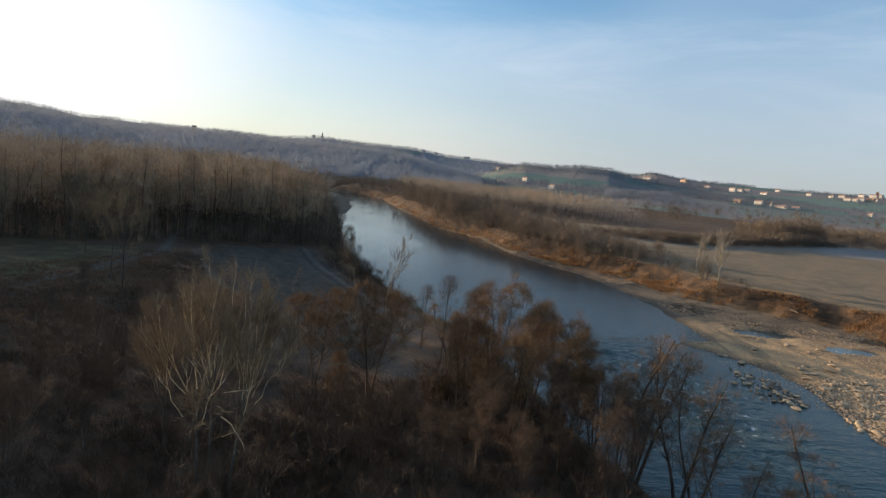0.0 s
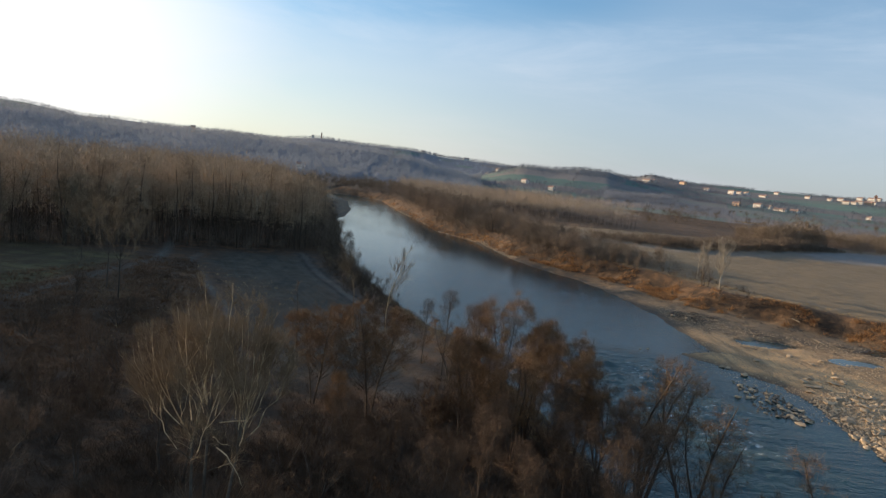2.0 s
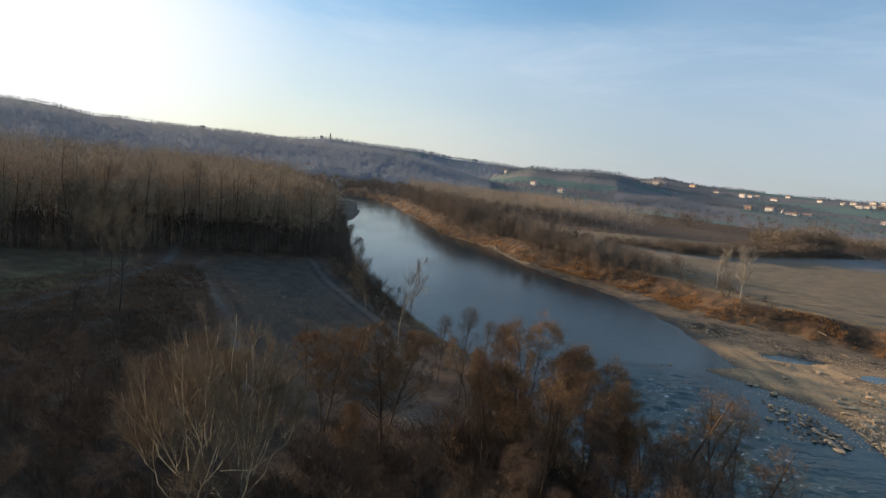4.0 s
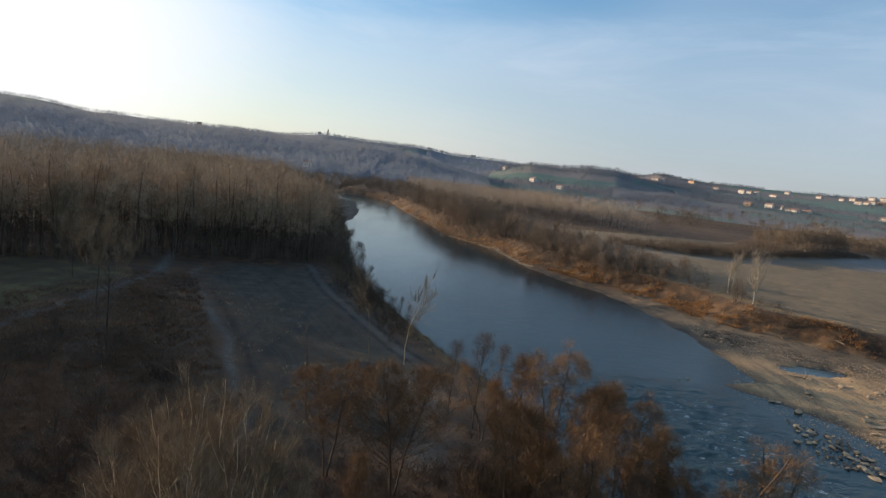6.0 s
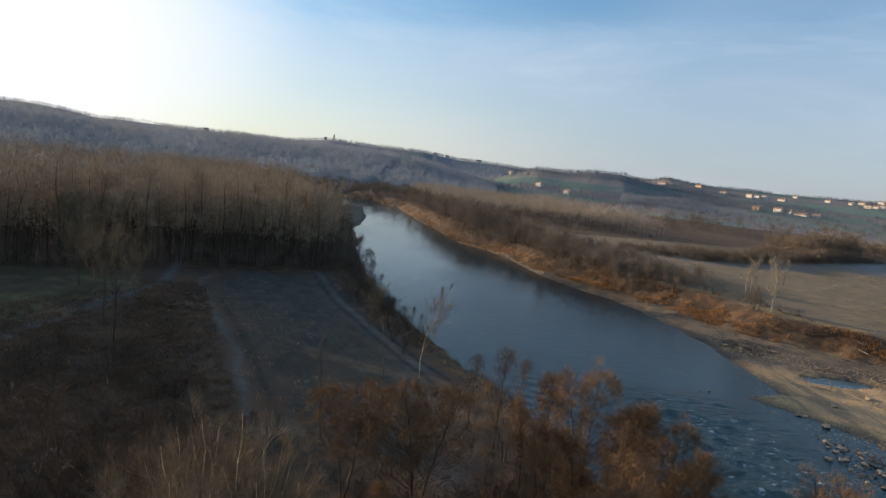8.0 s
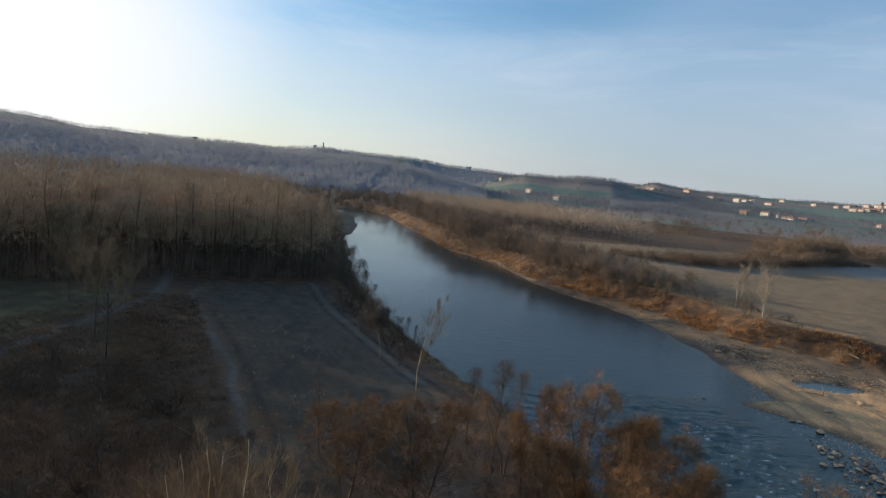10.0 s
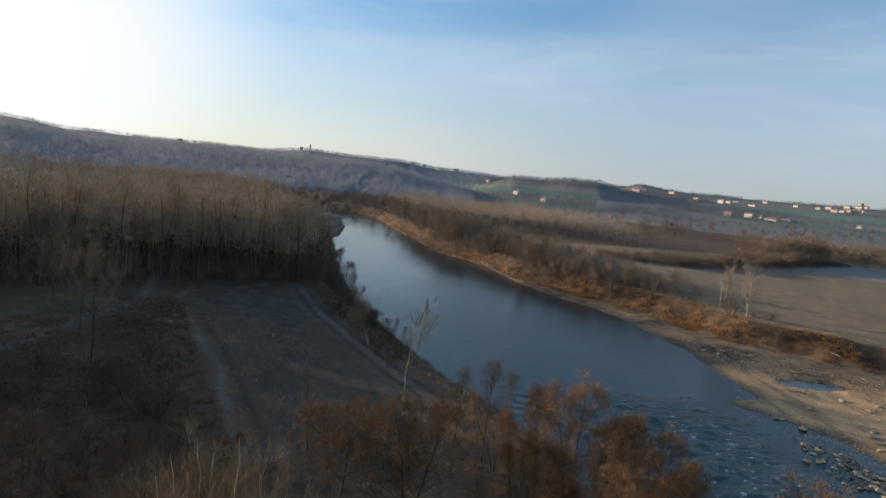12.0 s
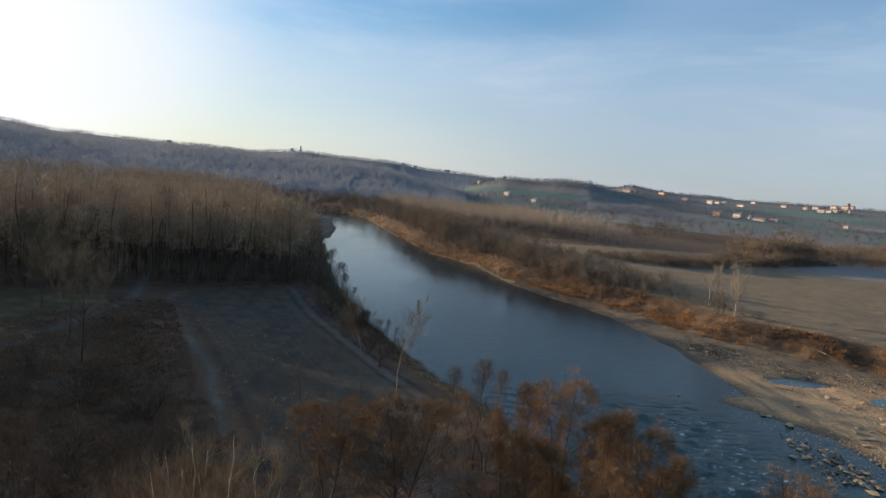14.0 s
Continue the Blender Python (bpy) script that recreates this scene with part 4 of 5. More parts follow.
tree("birch_tree", "thin pale tree leaning out over the river", -5.0, 64.8,
     grow(51, 10.2, 0.055, first=0.3, limbs=18, reach=0.24, open_=0.8, subs=6, twigs=6, twig=0.7, lean=(0.04, -0.03), twig_r=0.010, wander=0.10, loose=0.8), (M_STEM, M_PALETWIG), group="leaning pale trees")
tree("birch_tree", "thin crooked pale tree at the bank top", -8.5, 64.4,
     grow(52, 10.6, 0.05, first=0.35, limbs=16, reach=0.2, open_=0.8, subs=6, twigs=6, twig=0.7, lean=(-0.2, 0.05), twig_r=0.010, wander=0.16, loose=0.8), (M_PALETWIG, M_PALETWIG), group="leaning pale trees")
tree("dead_tree", "thin dark bare sapling in the field", -11.5, 50.3,
     grow(53, 8.0, 0.08, first=0.4, limbs=7, reach=0.14, open_=0.5, subs=3, twigs=3, twig=0.5, lean=(-0.05, 0)), (M_BARK, M_TWIG))
for x, y, s in ((-6.2, 88.5, 0.36), (-7.6, 91.5, 0.42), (-5.0, 85.5, 0.3), (-16.0, 112, 0.8), (-17.6, 115.5, 0.9), (-19.2, 119, 0.9), (-20.6, 123, 1.0), (-22.2, 128, 1.0), (-14.4, 107, 0.6)):
    another(slim, x, y, RNG.uniform(0, 360), s)

# the lone pale tree across the river
tree("aspen_tree", "lone pale-barked leafless tree lit by the sun", 62.3, 122.0,
     grow(60, 10.2, 0.18, first=0.24, limbs=34, reach=0.42, open_=1.0, subs=7, twigs=6, twig=0.9, twig_r=0.013, lean=(0.06, 0), up=0.2), (M_PALEBARK, M_ASPENTWIG))
tree("aspen_tree", "slender leafless tree with upswept branches", 61.5, 131.0,
     grow(61, 10.8, 0.14, stems=2, spread=0.12, first=0.25, limbs=22, reach=0.24, open_=0.45, subs=5, twigs=5, twig=0.9, twig_r=0.012), (M_ASPENTWIG, M_ASPENTWIG))

# the wood beyond the field: its front rows tree by tree
wood_mesh = [puffed(70 + k, 17.5, 0.17, stems=(1, 2, 1, 2, 1)[k], spread=0.12, crown=(2.2, 2.9, 2.5, 3.1, 1.9)[k], low=(0.5, 0.42, 0.36, 0.46, 0.4)[k], puffs=30, twigs=52, puff=1.3, twig_r=0.021, wander=0.08, thick=False) for k in range(5)]
EDGE = ((-140, 66), (-100, 76), (-72, 92), (-56, 106), (-44, 112), (-36, 117), (-28, 122), (-24, 126), (-30, 150), (-42, 185), (-57, 215))


def wood_front(n, deep, seed):
    """Places in a strip along the wood's edge, deep metres back from it."""
    rng = np.random.default_rng(seed)
    e = np.array(EDGE, float)
    seg = np.linalg.norm(np.diff(e, axis=0), axis=1)
    s = np.sort(rng.uniform(0, seg.sum(), n))
    c = np.concatenate([[0], np.cumsum(seg)])
    i = np.clip(np.searchsorted(c, s) - 1, 0, len(seg) - 1)
    w = (s - c[i]) / seg[i]
    p = e[i] + (e[i + 1] - e[i]) * w[:, None]
    d = (e[i + 1] - e[i]) / seg[i][:, None]
    back_way = np.stack([-d[:, 1], d[:, 0]], 1)
    return p + back_way * rng.uniform(deep[0], deep[1], n)[:, None]


first_wood = {}
for k, (x, y) in enumerate(wood_front(230, (0, 20), 5)):
    v = k % 5
    s = RNG.uniform(0.7, 1.05) * (1 + 0.16 * float(wave(x, y, 22, 27)))
    if v not in first_wood:
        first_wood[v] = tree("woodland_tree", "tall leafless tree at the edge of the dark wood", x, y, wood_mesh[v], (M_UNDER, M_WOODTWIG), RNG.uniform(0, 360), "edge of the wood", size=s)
    else:
        another(first_wood[v], x, y, RNG.uniform(0, 360), s)
# small trees before the wood on the meadow
meadow_tree = tree("meadow_tree", "leafless spreading tree standing on the rough meadow", -41.4, 70.6,
                   poplar_tree(5, 13.4, 4.0, 1, 9), (M_PALETWIG, M_PALETWIG, M_BARK), group="meadow trees")
for x, y, s in ((-36.8, 65.8, 0.94), (-53.5, 86.5, 0.72), (-58, 72, 0.8), (-66, 84, 0.85), (-63, 98, 0.95), (-55, 66, 0.8)):
    another(meadow_tree, x, y, RNG.uniform(0, 360), s)


def far_trees(name, label, pts, heights, mat, lobes, width, twig_r, seed, category="trees", twigs=0, low=0.12, stems=True):
    """Many leafless trees as one joined mass of trunks and upswept branches."""
    rng = np.random.default_rng(seed)
    pts, h = np.asarray(pts, float), np.asarray(heights, float)
    z = lie(pts[:, 0], pts[:, 1])[0]
    base = np.column_stack([pts, z - 0.2])
    g = Geo()
    sway = rng.normal(0, 0.03, (len(pts), 2)) * h[:, None]
    if stems:
        g.spikes(base, base + np.column_stack([sway, h]), 0.0035 * h + 0.3 * twig_r)
    i = np.repeat(np.arange(len(pts)), lobes)
    t = rng.uniform(low, 0.8, len(i))
    b = base[i] + np.column_stack([np.zeros((len(i), 2)), h[i] * t])
    a = rng.uniform(0, 6.28, len(i))
    out = width * h[i] * rng.uniform(0.3, 1.0, len(i)) * np.sin(np.clip(1.25 - t, 0, 1) * 2.2)
    rise = np.minimum(h[i] * rng.uniform(0.15, 0.42, len(i)), h[i] * (1.02 - t))
    way = np.column_stack([np.cos(a) * out, np.sin(a) * out, rise])
    g.spikes(b, b + way, twig_r)
    for _ in range(twigs):
        tb = b + way * rng.uniform(0.3, 0.95, (len(i), 1))
        span = np.linalg.norm(way, axis=1, keepdims=True)
        g.slivers(tb, tb + (unit(way) + rng.normal(0, 0.6, way.shape)) * span * rng.uniform(0.3, 0.6, (len(i), 1)), twig_r * 0.9)
    return tagged(new(name, g.mesh(name, mat)), label, category, kind="stuff")


def far_bushes(name, label, pts, heights, mat, twigs, twig_r, seed, category="trees", wide=0.45, stem=0.5, stems=True, twig=(0.07, 0.18)):
    """Many leafless round crowns of short twigs, joined into one mass."""
    rng = np.random.default_rng(seed)
    pts, h = np.asarray(pts, float), np.asarray(heights, float)
    base = np.column_stack([pts, lie(pts[:, 0], pts[:, 1])[0] - 0.2])
    g = Geo()
    sway = rng.normal(0, 0.04, (len(pts), 2)) * h[:, None]
    if stems:
        g.spikes(base, base + np.column_stack([sway, h * 0.9]), 0.004 * h + 0.4 * twig_r)
    i = np.repeat(np.arange(len(pts)), twigs)
    u = unit(rng.normal(0, 1, (len(i), 3)))
    size = np.column_stack([h * wide, h * wide, h * 0.5])[i] * np.repeat(rng.uniform(0.75, 1.15, (len(pts), 1)), twigs, 0)
    b = base[i] + np.column_stack([np.zeros((len(i), 2)), h[i] * stem]) + u * size * rng.uniform(0.1, 0.85, (len(i), 1))
    b[:, 2] = np.maximum(b[:, 2], base[i, 2])
    g.slivers(b, b + unit(u + rng.normal(0, 0.6, u.shape) + (0, 0, 0.5)) * (h[i] * rng.uniform(*twig, len(i)))[:, None], twig_r)
    return tagged(new(name, g.mesh(name, mat)), label, category, kind="stuff")


def far_trunks(name, label, pts, heights, mat, seed):
    """The bare trunks of a massed wood, in bark of their own."""
    rng = np.random.default_rng(seed)
    base = np.column_stack([pts, lie(pts[:, 0], pts[:, 1])[0] - 0.2])
    g = Geo()
    g.spikes(base, base + np.column_stack([rng.normal(0, 0.04, (len(pts), 2)) * heights[:, None], heights * 0.9]), 0.006 * heights)
    return tagged(new(name, g.mesh(name, mat)), label, "trees", kind="stuff")


WOOD = (*EDGE, (-82, 300), (-105, 372), (-200, 376), (-360, 300), (-330, 120), (-200, 40))
near_wood = (*EDGE, (-75, 235), (-110, 190), (-160, 150), (-190, 90), (-175, 60))
pts = scatter(near_wood, 1500, 6)
tall = RNG.uniform(12.5, 18.0, len(pts)) * (1 + 0.18 * wave(pts[:, 0], pts[:, 1], 20, 27))
far_bushes("woodland", "deep leafless brown woodland behind the field", pts, tall, M_WOODTWIG, 170, 0.028, 7, wide=0.25, stem=0.68, stems=False, twig=(0.05, 0.12))
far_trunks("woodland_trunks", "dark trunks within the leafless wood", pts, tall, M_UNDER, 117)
pts = scatter(WOOD, 1200, 10)
far_bushes("woodland", "far leafless brown woodland beside the river", pts, RNG.uniform(12.5, 18.0, len(pts)), M_WOODTWIG, 110, 0.06, 12, wide=0.26, stem=0.68, stems=False, twig=(0.05, 0.12))
pts = np.concatenate([scatter(((-57, 215), (-82, 300), (-105, 372), (-180, 372), (-140, 250)), 420, 14), scatter(((-50, 112), (-66, 112), (-120, 190), (-96, 200)), 130, 15)])
far_bushes("woodland", "leafless brown woodland close to the river", pts, RNG.uniform(12.5, 17.5, len(pts)), M_WOODTWIG, 160, 0.045, 16, wide=0.24, stem=0.64, twig=(0.05, 0.12))
# spur outside the view, added so its shadow reaches the poplars and near bank
pts = scatter(((-78, 38), (-58, 50), (-66, 62), (-84, 74), (-120, 60)), 110, 17)
far_trees("woodland", "unseen leafless brown spur of the wood, added to shade the near bank", pts, RNG.uniform(9.5, 13.0, len(pts)), M_WOODTWIG, 24, 0.2, 0.04, 13, twigs=2, low=0.4, stems=False)
# dark undergrowth below the wood's edge
pts = scatter(near_wood, 1500, 8)
edge = wood_front(800, (-3, 7), 18)
far_bushes("undergrowth", "brown bare saplings and brush along the wood's edge", edge, RNG.uniform(2.0, 9.0, len(edge)), M_THICKET, 120, 0.02, 19, "undergrowth", wide=0.36, stem=0.45)
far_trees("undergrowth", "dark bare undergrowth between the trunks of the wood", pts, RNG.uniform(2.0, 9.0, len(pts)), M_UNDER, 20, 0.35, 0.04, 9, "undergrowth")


# dark shrubs over the near left bank
shrub_mesh = [grow(90 + k, 3.4, 0.05, stems=7, spread=0.75, first=0.15, limbs=5, reach=0.36, open_=0.7, subs=4, twigs=3, twig=0.6, twig_r=0.012, up=0.08, thick=False) for k in range(3)]
first_shrub = {}
SHRUBS = np.concatenate([scatter(((-46, 30), (-12, 22), (-14, 44), (-24, 58), (-34, 76), (-44, 66)), 30, 31), scatter(((-12, 20), (14, 18), (13, 36), (6, 44), (-8, 40)), 85, 32),
                         scatter(((-14, 78), (-6.5, 72), (-4, 74), (-10.5, 100), (-17.5, 122), (-21, 112)), 26, 33)])
for k, (x, y) in enumerate(SHRUBS):
    v = k % 3
    s = RNG.uniform(0.5, 1.1)
    if v not in first_shrub:
        first_shrub[v] = tree("shrub", "dark brown leafless shrub on the river bank", x, y, shrub_mesh[v], (M_BARK, M_DARKTWIG), RNG.uniform(0, 360), "bank shrubs", "shrub", size=s)
    else:
        another(first_shrub[v], x, y, RNG.uniform(0, 360), s)


def tufts(name, label, pts, height, lean, mat, blades, r, seed, category="grass", flat=False):
    rng = np.random.default_rng(seed)
    z = lie(pts[:, 0], pts[:, 1])[0]
    i = np.repeat(np.arange(len(pts)), blades)
    b = np.column_stack([pts, z - 0.05])[i] + np.column_stack([rng.normal(0, 0.22, (len(i), 2)), np.zeros(len(i))])
    h = height * rng.uniform(0.4, 1.15, len(i)) * np.repeat(rng.uniform(0.5, 1.2, len(pts)), blades)
    a = rng.uniform(0, 6.28, len(i))
    o = lean * h * rng.uniform(0.2, 1.0, len(i))
    g = Geo()
    if flat:
        # bent blades that widen a little and end in a point
        side = np.column_stack([-np.sin(a), np.cos(a), np.zeros(len(a))]) * r
        way = np.column_stack([np.cos(a) * o, np.sin(a) * o, h * 0.8])
        mid = b + way * (0.42, 0.42, 0.62)
        v = np.stack([b - side * 0.7, b + side * 0.7, mid + side, mid - side, b + way], 1).reshape(-1, 3)
        k = np.arange(len(b))[:, None] * 5
        g.add(v, f3=k + (3, 2, 4), f4=k + (0, 1, 2, 3))
    else:
        g.spikes(b, b + np.column_stack([np.cos(a) * o, np.sin(a) * o, h * 0.8]), r)
    return tagged(new(name, g.mesh(name, mat)), label, category, kind="stuff")


def strip(n, y0, y1, d0, d1, seed, side="right"):
    """Places along a bank between two distances from the beach's upper edge."""
    rng = np.random.default_rng(seed)
    y = y0 + (y1 - y0) * rng.uniform(0, 1, n) ** 1.3
    d = rng.uniform(d0, d1, n)
    if side == "right":
        x = np.interp(y, RIGHT_Y, RIGHT_X) + np.interp(y, BEACH_Y, BEACH_W) + d
    else:
        x = np.interp(y, LEFT_Y, LEFT_X) - d
    return np.column_stack([x, y])


def off_track(pts, gap=2.6):
    """Drops the places that lie on the two field tracks."""
    d = np.abs(pts[:, 0] - np.interp(pts[:, 1], BANK_TRACK_Y, BANK_TRACK_X))
    return pts[(d > gap) | (pts[:, 1] < 46)]


def clumped(pts, size, seed, least):
    """Keeps the places where a random relief is high, so that growth stands in clumps."""
    return pts[wave(pts[:, 0], pts[:, 1], size, seed) > least]


tufts("reed_bed", "rust-orange dead reeds and brambles along the far bank", clumped(np.concatenate([strip(4600, 66, 160, -1.5, 8, 41), strip(2200, 140, 400, -1.2, 2.6, 40)]), 4.5, 37, 0.0), 0.85, 1.6, M_REED, 8, 0.032, 42, "reeds", flat=True)
tufts("reed_stalks", "long pale lodged reed stalks lying over the bank", clumped(strip(3600, 64, 260, -2, 8, 38), 6, 38, -0.2), 0.34, 7.0, M_REED, 3, 0.045, 39, "reeds", flat=True)
tufts("flood_debris", "dark flood debris stranded on the gravel", np.concatenate([scatter(((48, 96), (62, 86), (80, 92), (66, 106), (47, 112)), 150, 35), strip(60, 100, 140, -5, 0, 36), scatter(((46, 104), (50, 102), (56, 106), (52, 112), (47, 110)), 150, 122)]), 0.4, 2.0, M_BARK, 8, 0.035, 37, "debris")
tufts("rough_grass", "straw-coloured rough grass at the field's edge", strip(1500, 64, 330, 9, 15, 43), 0.4, 0.9, M_STRAW, 6, 0.03, 44, flat=True)
BRUSH = np.concatenate([scatter(((-18, 20), (-4, 20), (-3, 32), (-9, 36), (-18, 34)), 900, 126), scatter(((-60, 20), (-12, 12), (14, 14), (17, 24), (12, 40), (3, 58), (-8, 58), (-10, 46), (-17, 44), (-26, 62), (-37, 82), (-44, 80), (-56, 56)), 4000, 48), scatter(((-12, 18), (16, 16), (15, 32), (4, 46), (-8, 44)), 1500, 34), scatter(((-60, 44), (-34, 24), (-14, 20), (-14, 38), (-40, 60)), 1800, 106), scatter(((-15, 84), (-7, 72), (-3, 74), (-10.5, 102), (-18, 122), (-22, 112)), 500, 49)])
BRUSH = off_track(BRUSH)
open_ground = (BRUSH[:, 1] > 43) & (BRUSH[:, 0] < -12)
tufts("brushwood", "dark brown leafless brushwood covering the near bank", BRUSH[~open_ground], 1.5, 0.8, M_DARKTWIG, 11, 0.011, 50, "brush")
tufts("dead_bracken", "low reddish-brown dead bracken and grass", np.concatenate([BRUSH[open_ground], scatter(((-58, 62), (-30, 44), (-17, 42), (-24, 58), (-36, 80), (-46, 90), (-52, 84)), 2600, 115), scatter(((-41, 98), (-29.4, 74), (-22.2, 60), (-17.2, 50), (-26, 48), (-36, 66), (-50, 96)), 1900, 120), scatter(((-62, 46), (-34, 40), (-20, 44), (-30, 62), (-46, 68), (-58, 64)), 2000, 123)]), 0.55, 1.5, M_BRACKEN, 10, 0.016, 116, "bracken", flat=True)
tufts("bank_grass", "dead grass tufts on the near bank", np.concatenate([off_track(strip(1500, 40, 130, 3, 8, 45, "left"), 1.2), scatter(((-44, 60), (-16, 40), (-10, 50), (-20, 84), (-38, 94)), 350, 46)]), 0.45, 1.0, M_STRAW, 6, 0.015, 47, flat=True)

pts = strip(210, 64, 260, -1.5, 9, 107)
far_bushes("bramble_patch", "low dark bramble patches among the lodged reeds", pts, RNG.uniform(0.5, 1.5, len(pts)), M_DARKTWIG, 80, 0.018, 108, "brambles", wide=0.8, stem=0.3)

# bushes and small trees among the reeds
first_bush = {}
for k, (x, y) in enumerate(strip(46, 132, 380, 6, 12, 51)):
    v = k % 3
    s = RNG.uniform(0.4, 0.8) * (1 + 0.7 * (y > 165))
    if v not in first_bush:
        first_bush[v] = tree("bramble_bush", "tawny leafless bush among the reeds", x, y, shrub_mesh[v], (M_BARK, M_BRAMBLE), RNG.uniform(0, 360), "bushes among the reeds", "bush", size=s)
    else:
        another(first_bush[v], x, y, RNG.uniform(0, 360), s)
bank_mesh = [grow(120 + k, 10.0, 0.15, stems=2, spread=0.15, first=0.2, limbs=13, reach=0.28, open_=0.8, subs=4, twigs=5, twig=1.1, twig_r=0.020, thick=False) for k in range(3)]
first_bank = {}
BANK = [(x, y, RNG.uniform(0.6, 1.15) * np.interp(y, (150, 215), (0.45, 1.0))) for x, y in strip(80, 150, 400, 6, 26, 52)] + [(x, y, RNG.uniform(0.35, 0.6)) for x, y in strip(14, 112, 165, 3, 10, 53)]
for k, (x, y, s) in enumerate(BANK):
    v = k % 3
    if v not in first_bank:
        first_bank[v] = tree("bank_tree", "leafless brown tree among reeds on the far bank", x, y, bank_mesh[v], (M_BARK, M_BRAMBLE), RNG.uniform(0, 360), "far bank trees", size=s)
    else:
        another(first_bank[v], x, y, RNG.uniform(0, 360), s)

pts = np.concatenate([strip(620, 146, 240, 3.0, 28, 54), strip(520, 200, 400, 1.6, 28, 99)])
pts = np.concatenate([pts, strip(110, 130, 200, 9, 15, 55)])
far_bushes("bank_thicket", "tawny leafless thicket along the far bank", pts, RNG.uniform(2.0, 7.0, len(pts)) * np.interp(pts[:, 1], (126, 150, 215), (0.6, 0.75, 1.0)), M_BRAMBLE, 90, 0.032, 56, "thicket")

pts = np.concatenate([strip(210, 150, 290, 4, 26, 103), strip(120, 220, 390, 3, 26, 104)])
far_bushes("bank_trees", "dark brown leafless trees standing along the far bank", pts, RNG.uniform(5.0, 12.5, len(pts)) * np.interp(pts[:, 1], (145, 180, 240), (0.55, 0.8, 1.0)), M_BANKTWIG, 230, 0.03, 105, wide=0.3, stem=0.55)
pts = clumped(strip(520, 96, 210, 6, 15, 112), 12, 39, 0.0)
far_bushes("bank_scrub", "dark low scrub behind the reed bank", pts, RNG.uniform(0.6, 2.4, len(pts)), M_DARKTWIG, 110, 0.02, 113, "scrub", wide=0.6, stem=0.35)

pts = strip(420, 100, 236, 1.6, 6.0, 57, "left")
far_trees("bank_thicket", "dark leafless thicket on the steep near bank", pts, RNG.uniform(1.5, 6.0, len(pts)) * np.interp(pts[:, 1], (96, 125), (0.45, 1.0)), M_THICKET, 18, 0.34, 0.022, 59, "thicket", twigs=2, low=0.02)
pts = strip(330, 66, 106, 1.0, 5.2, 58, "left")
far_bushes("bank_brambles", "low reddish-brown brambles on the slope above the river", pts, RNG.uniform(0.5, 1.5, len(pts)), M_RUST, 110, 0.016, 111, "brambles", wide=0.7, stem=0.3)

# the planted poplar grove in rows
rows_at = []
A, B = np.array((-8.0, 318.0)), np.array((98.0, 275.0))
U = (B - A) / np.linalg.norm(B - A)
W = np.array((-0.16, 0.985))
for a in np.arange(0, 116, 4.5):
    for b in np.arange(0, 185, 5.5):
        rows_at.append(A + U * a + W * b + RNG.normal(0, 0.9, 2))
rows_at = np.array(rows_at)
tall = RNG.uniform(10.6, 12.2, len(rows_at)) + 2.2 * step((rows_at[:, 0] - 40) / 50)
far_bushes("poplar_plantation", "pale brown leafless poplar plantation in straight rows", rows_at, tall, M_PLANT, 90, 0.05, 61, wide=0.15, stem=0.62, stems=False, twig=(0.07, 0.16))
far_trunks("plantation_trunks", "straight trunks of the planted poplars", rows_at, tall, M_BARK, 121)
under = rows_at[::3] + RNG.normal(0, 2.0, (len(rows_at[::3]), 2))
far_bushes("undergrowth", "dark brush between the planted poplars", under, RNG.uniform(2.0, 5.0, len(under)), M_UNDER, 50, 0.06, 114, "undergrowth", wide=0.6, stem=0.4)

# hedges and thickets across the terrace
HEDGE = np.concatenate([scatter(((58, 211), (82, 203), (108, 210), (150, 241), (200, 274), (196, 288), (146, 260), (106, 226), (82, 219), (62, 226)), 1000, 62)])
far_bushes("hedgerow", "low dark leafless hedge along the far field edge", HEDGE, RNG.uniform(4.0, 7.6, len(HEDGE)) * (1 + 0.45 * wave(HEDGE[:, 0], HEDGE[:, 1], 24, 5)) * np.clip((205 - HEDGE[:, 0]) / 40, 0.35, 1) * np.interp(HEDGE[:, 0], (56, 80, 140, 165), (0.4, 0.68, 0.72, 1.0)), M_BANKTWIG, 110, 0.06, 63, "hedge", wide=0.6)
THICK = np.concatenate([scatter(((150, 268), (200, 285), (215, 330), (160, 310)), 150, 64), scatter(((200, 300), (420, 420), (440, 470), (210, 335)), 420, 65)])
CLUMP = np.concatenate([scatter(((150, 256), (192, 282), (198, 298), (152, 272)), 120, 101), scatter(((205, 272), (330, 330), (340, 350), (210, 292)), 150, 102)])
THICK, tall = np.concatenate([THICK, CLUMP]), np.concatenate([RNG.uniform(5, 11, len(THICK)), np.interp(CLUMP[:, 0], (150, 158, 192, 215), (8, 15, 15.5, 10)) * RNG.uniform(0.6, 1.05, len(CLUMP))])
far_bushes("thicket", "tall tan leafless thicket beyond the field", THICK, tall, M_BRAMBLE, 150, 0.07, 66)
MID = np.concatenate([scatter(((-130, 400), (-10, 402), (-20, 470), (-40, 520), (-200, 520)), 500, 67), scatter(((130, 340), (420, 500), (600, 700), (100, 640)), 120, 68), scatter(((146, 396), (186, 410), (192, 432), (150, 424)), 16, 131)])
far_bushes("valley_trees", "leafless trees scattered over the valley floor", MID, np.concatenate([RNG.uniform(4, 9.5, len(MID) - 16), np.linspace(9, 15, 16)]), M_BRAMBLE, 120, 0.09, 69)

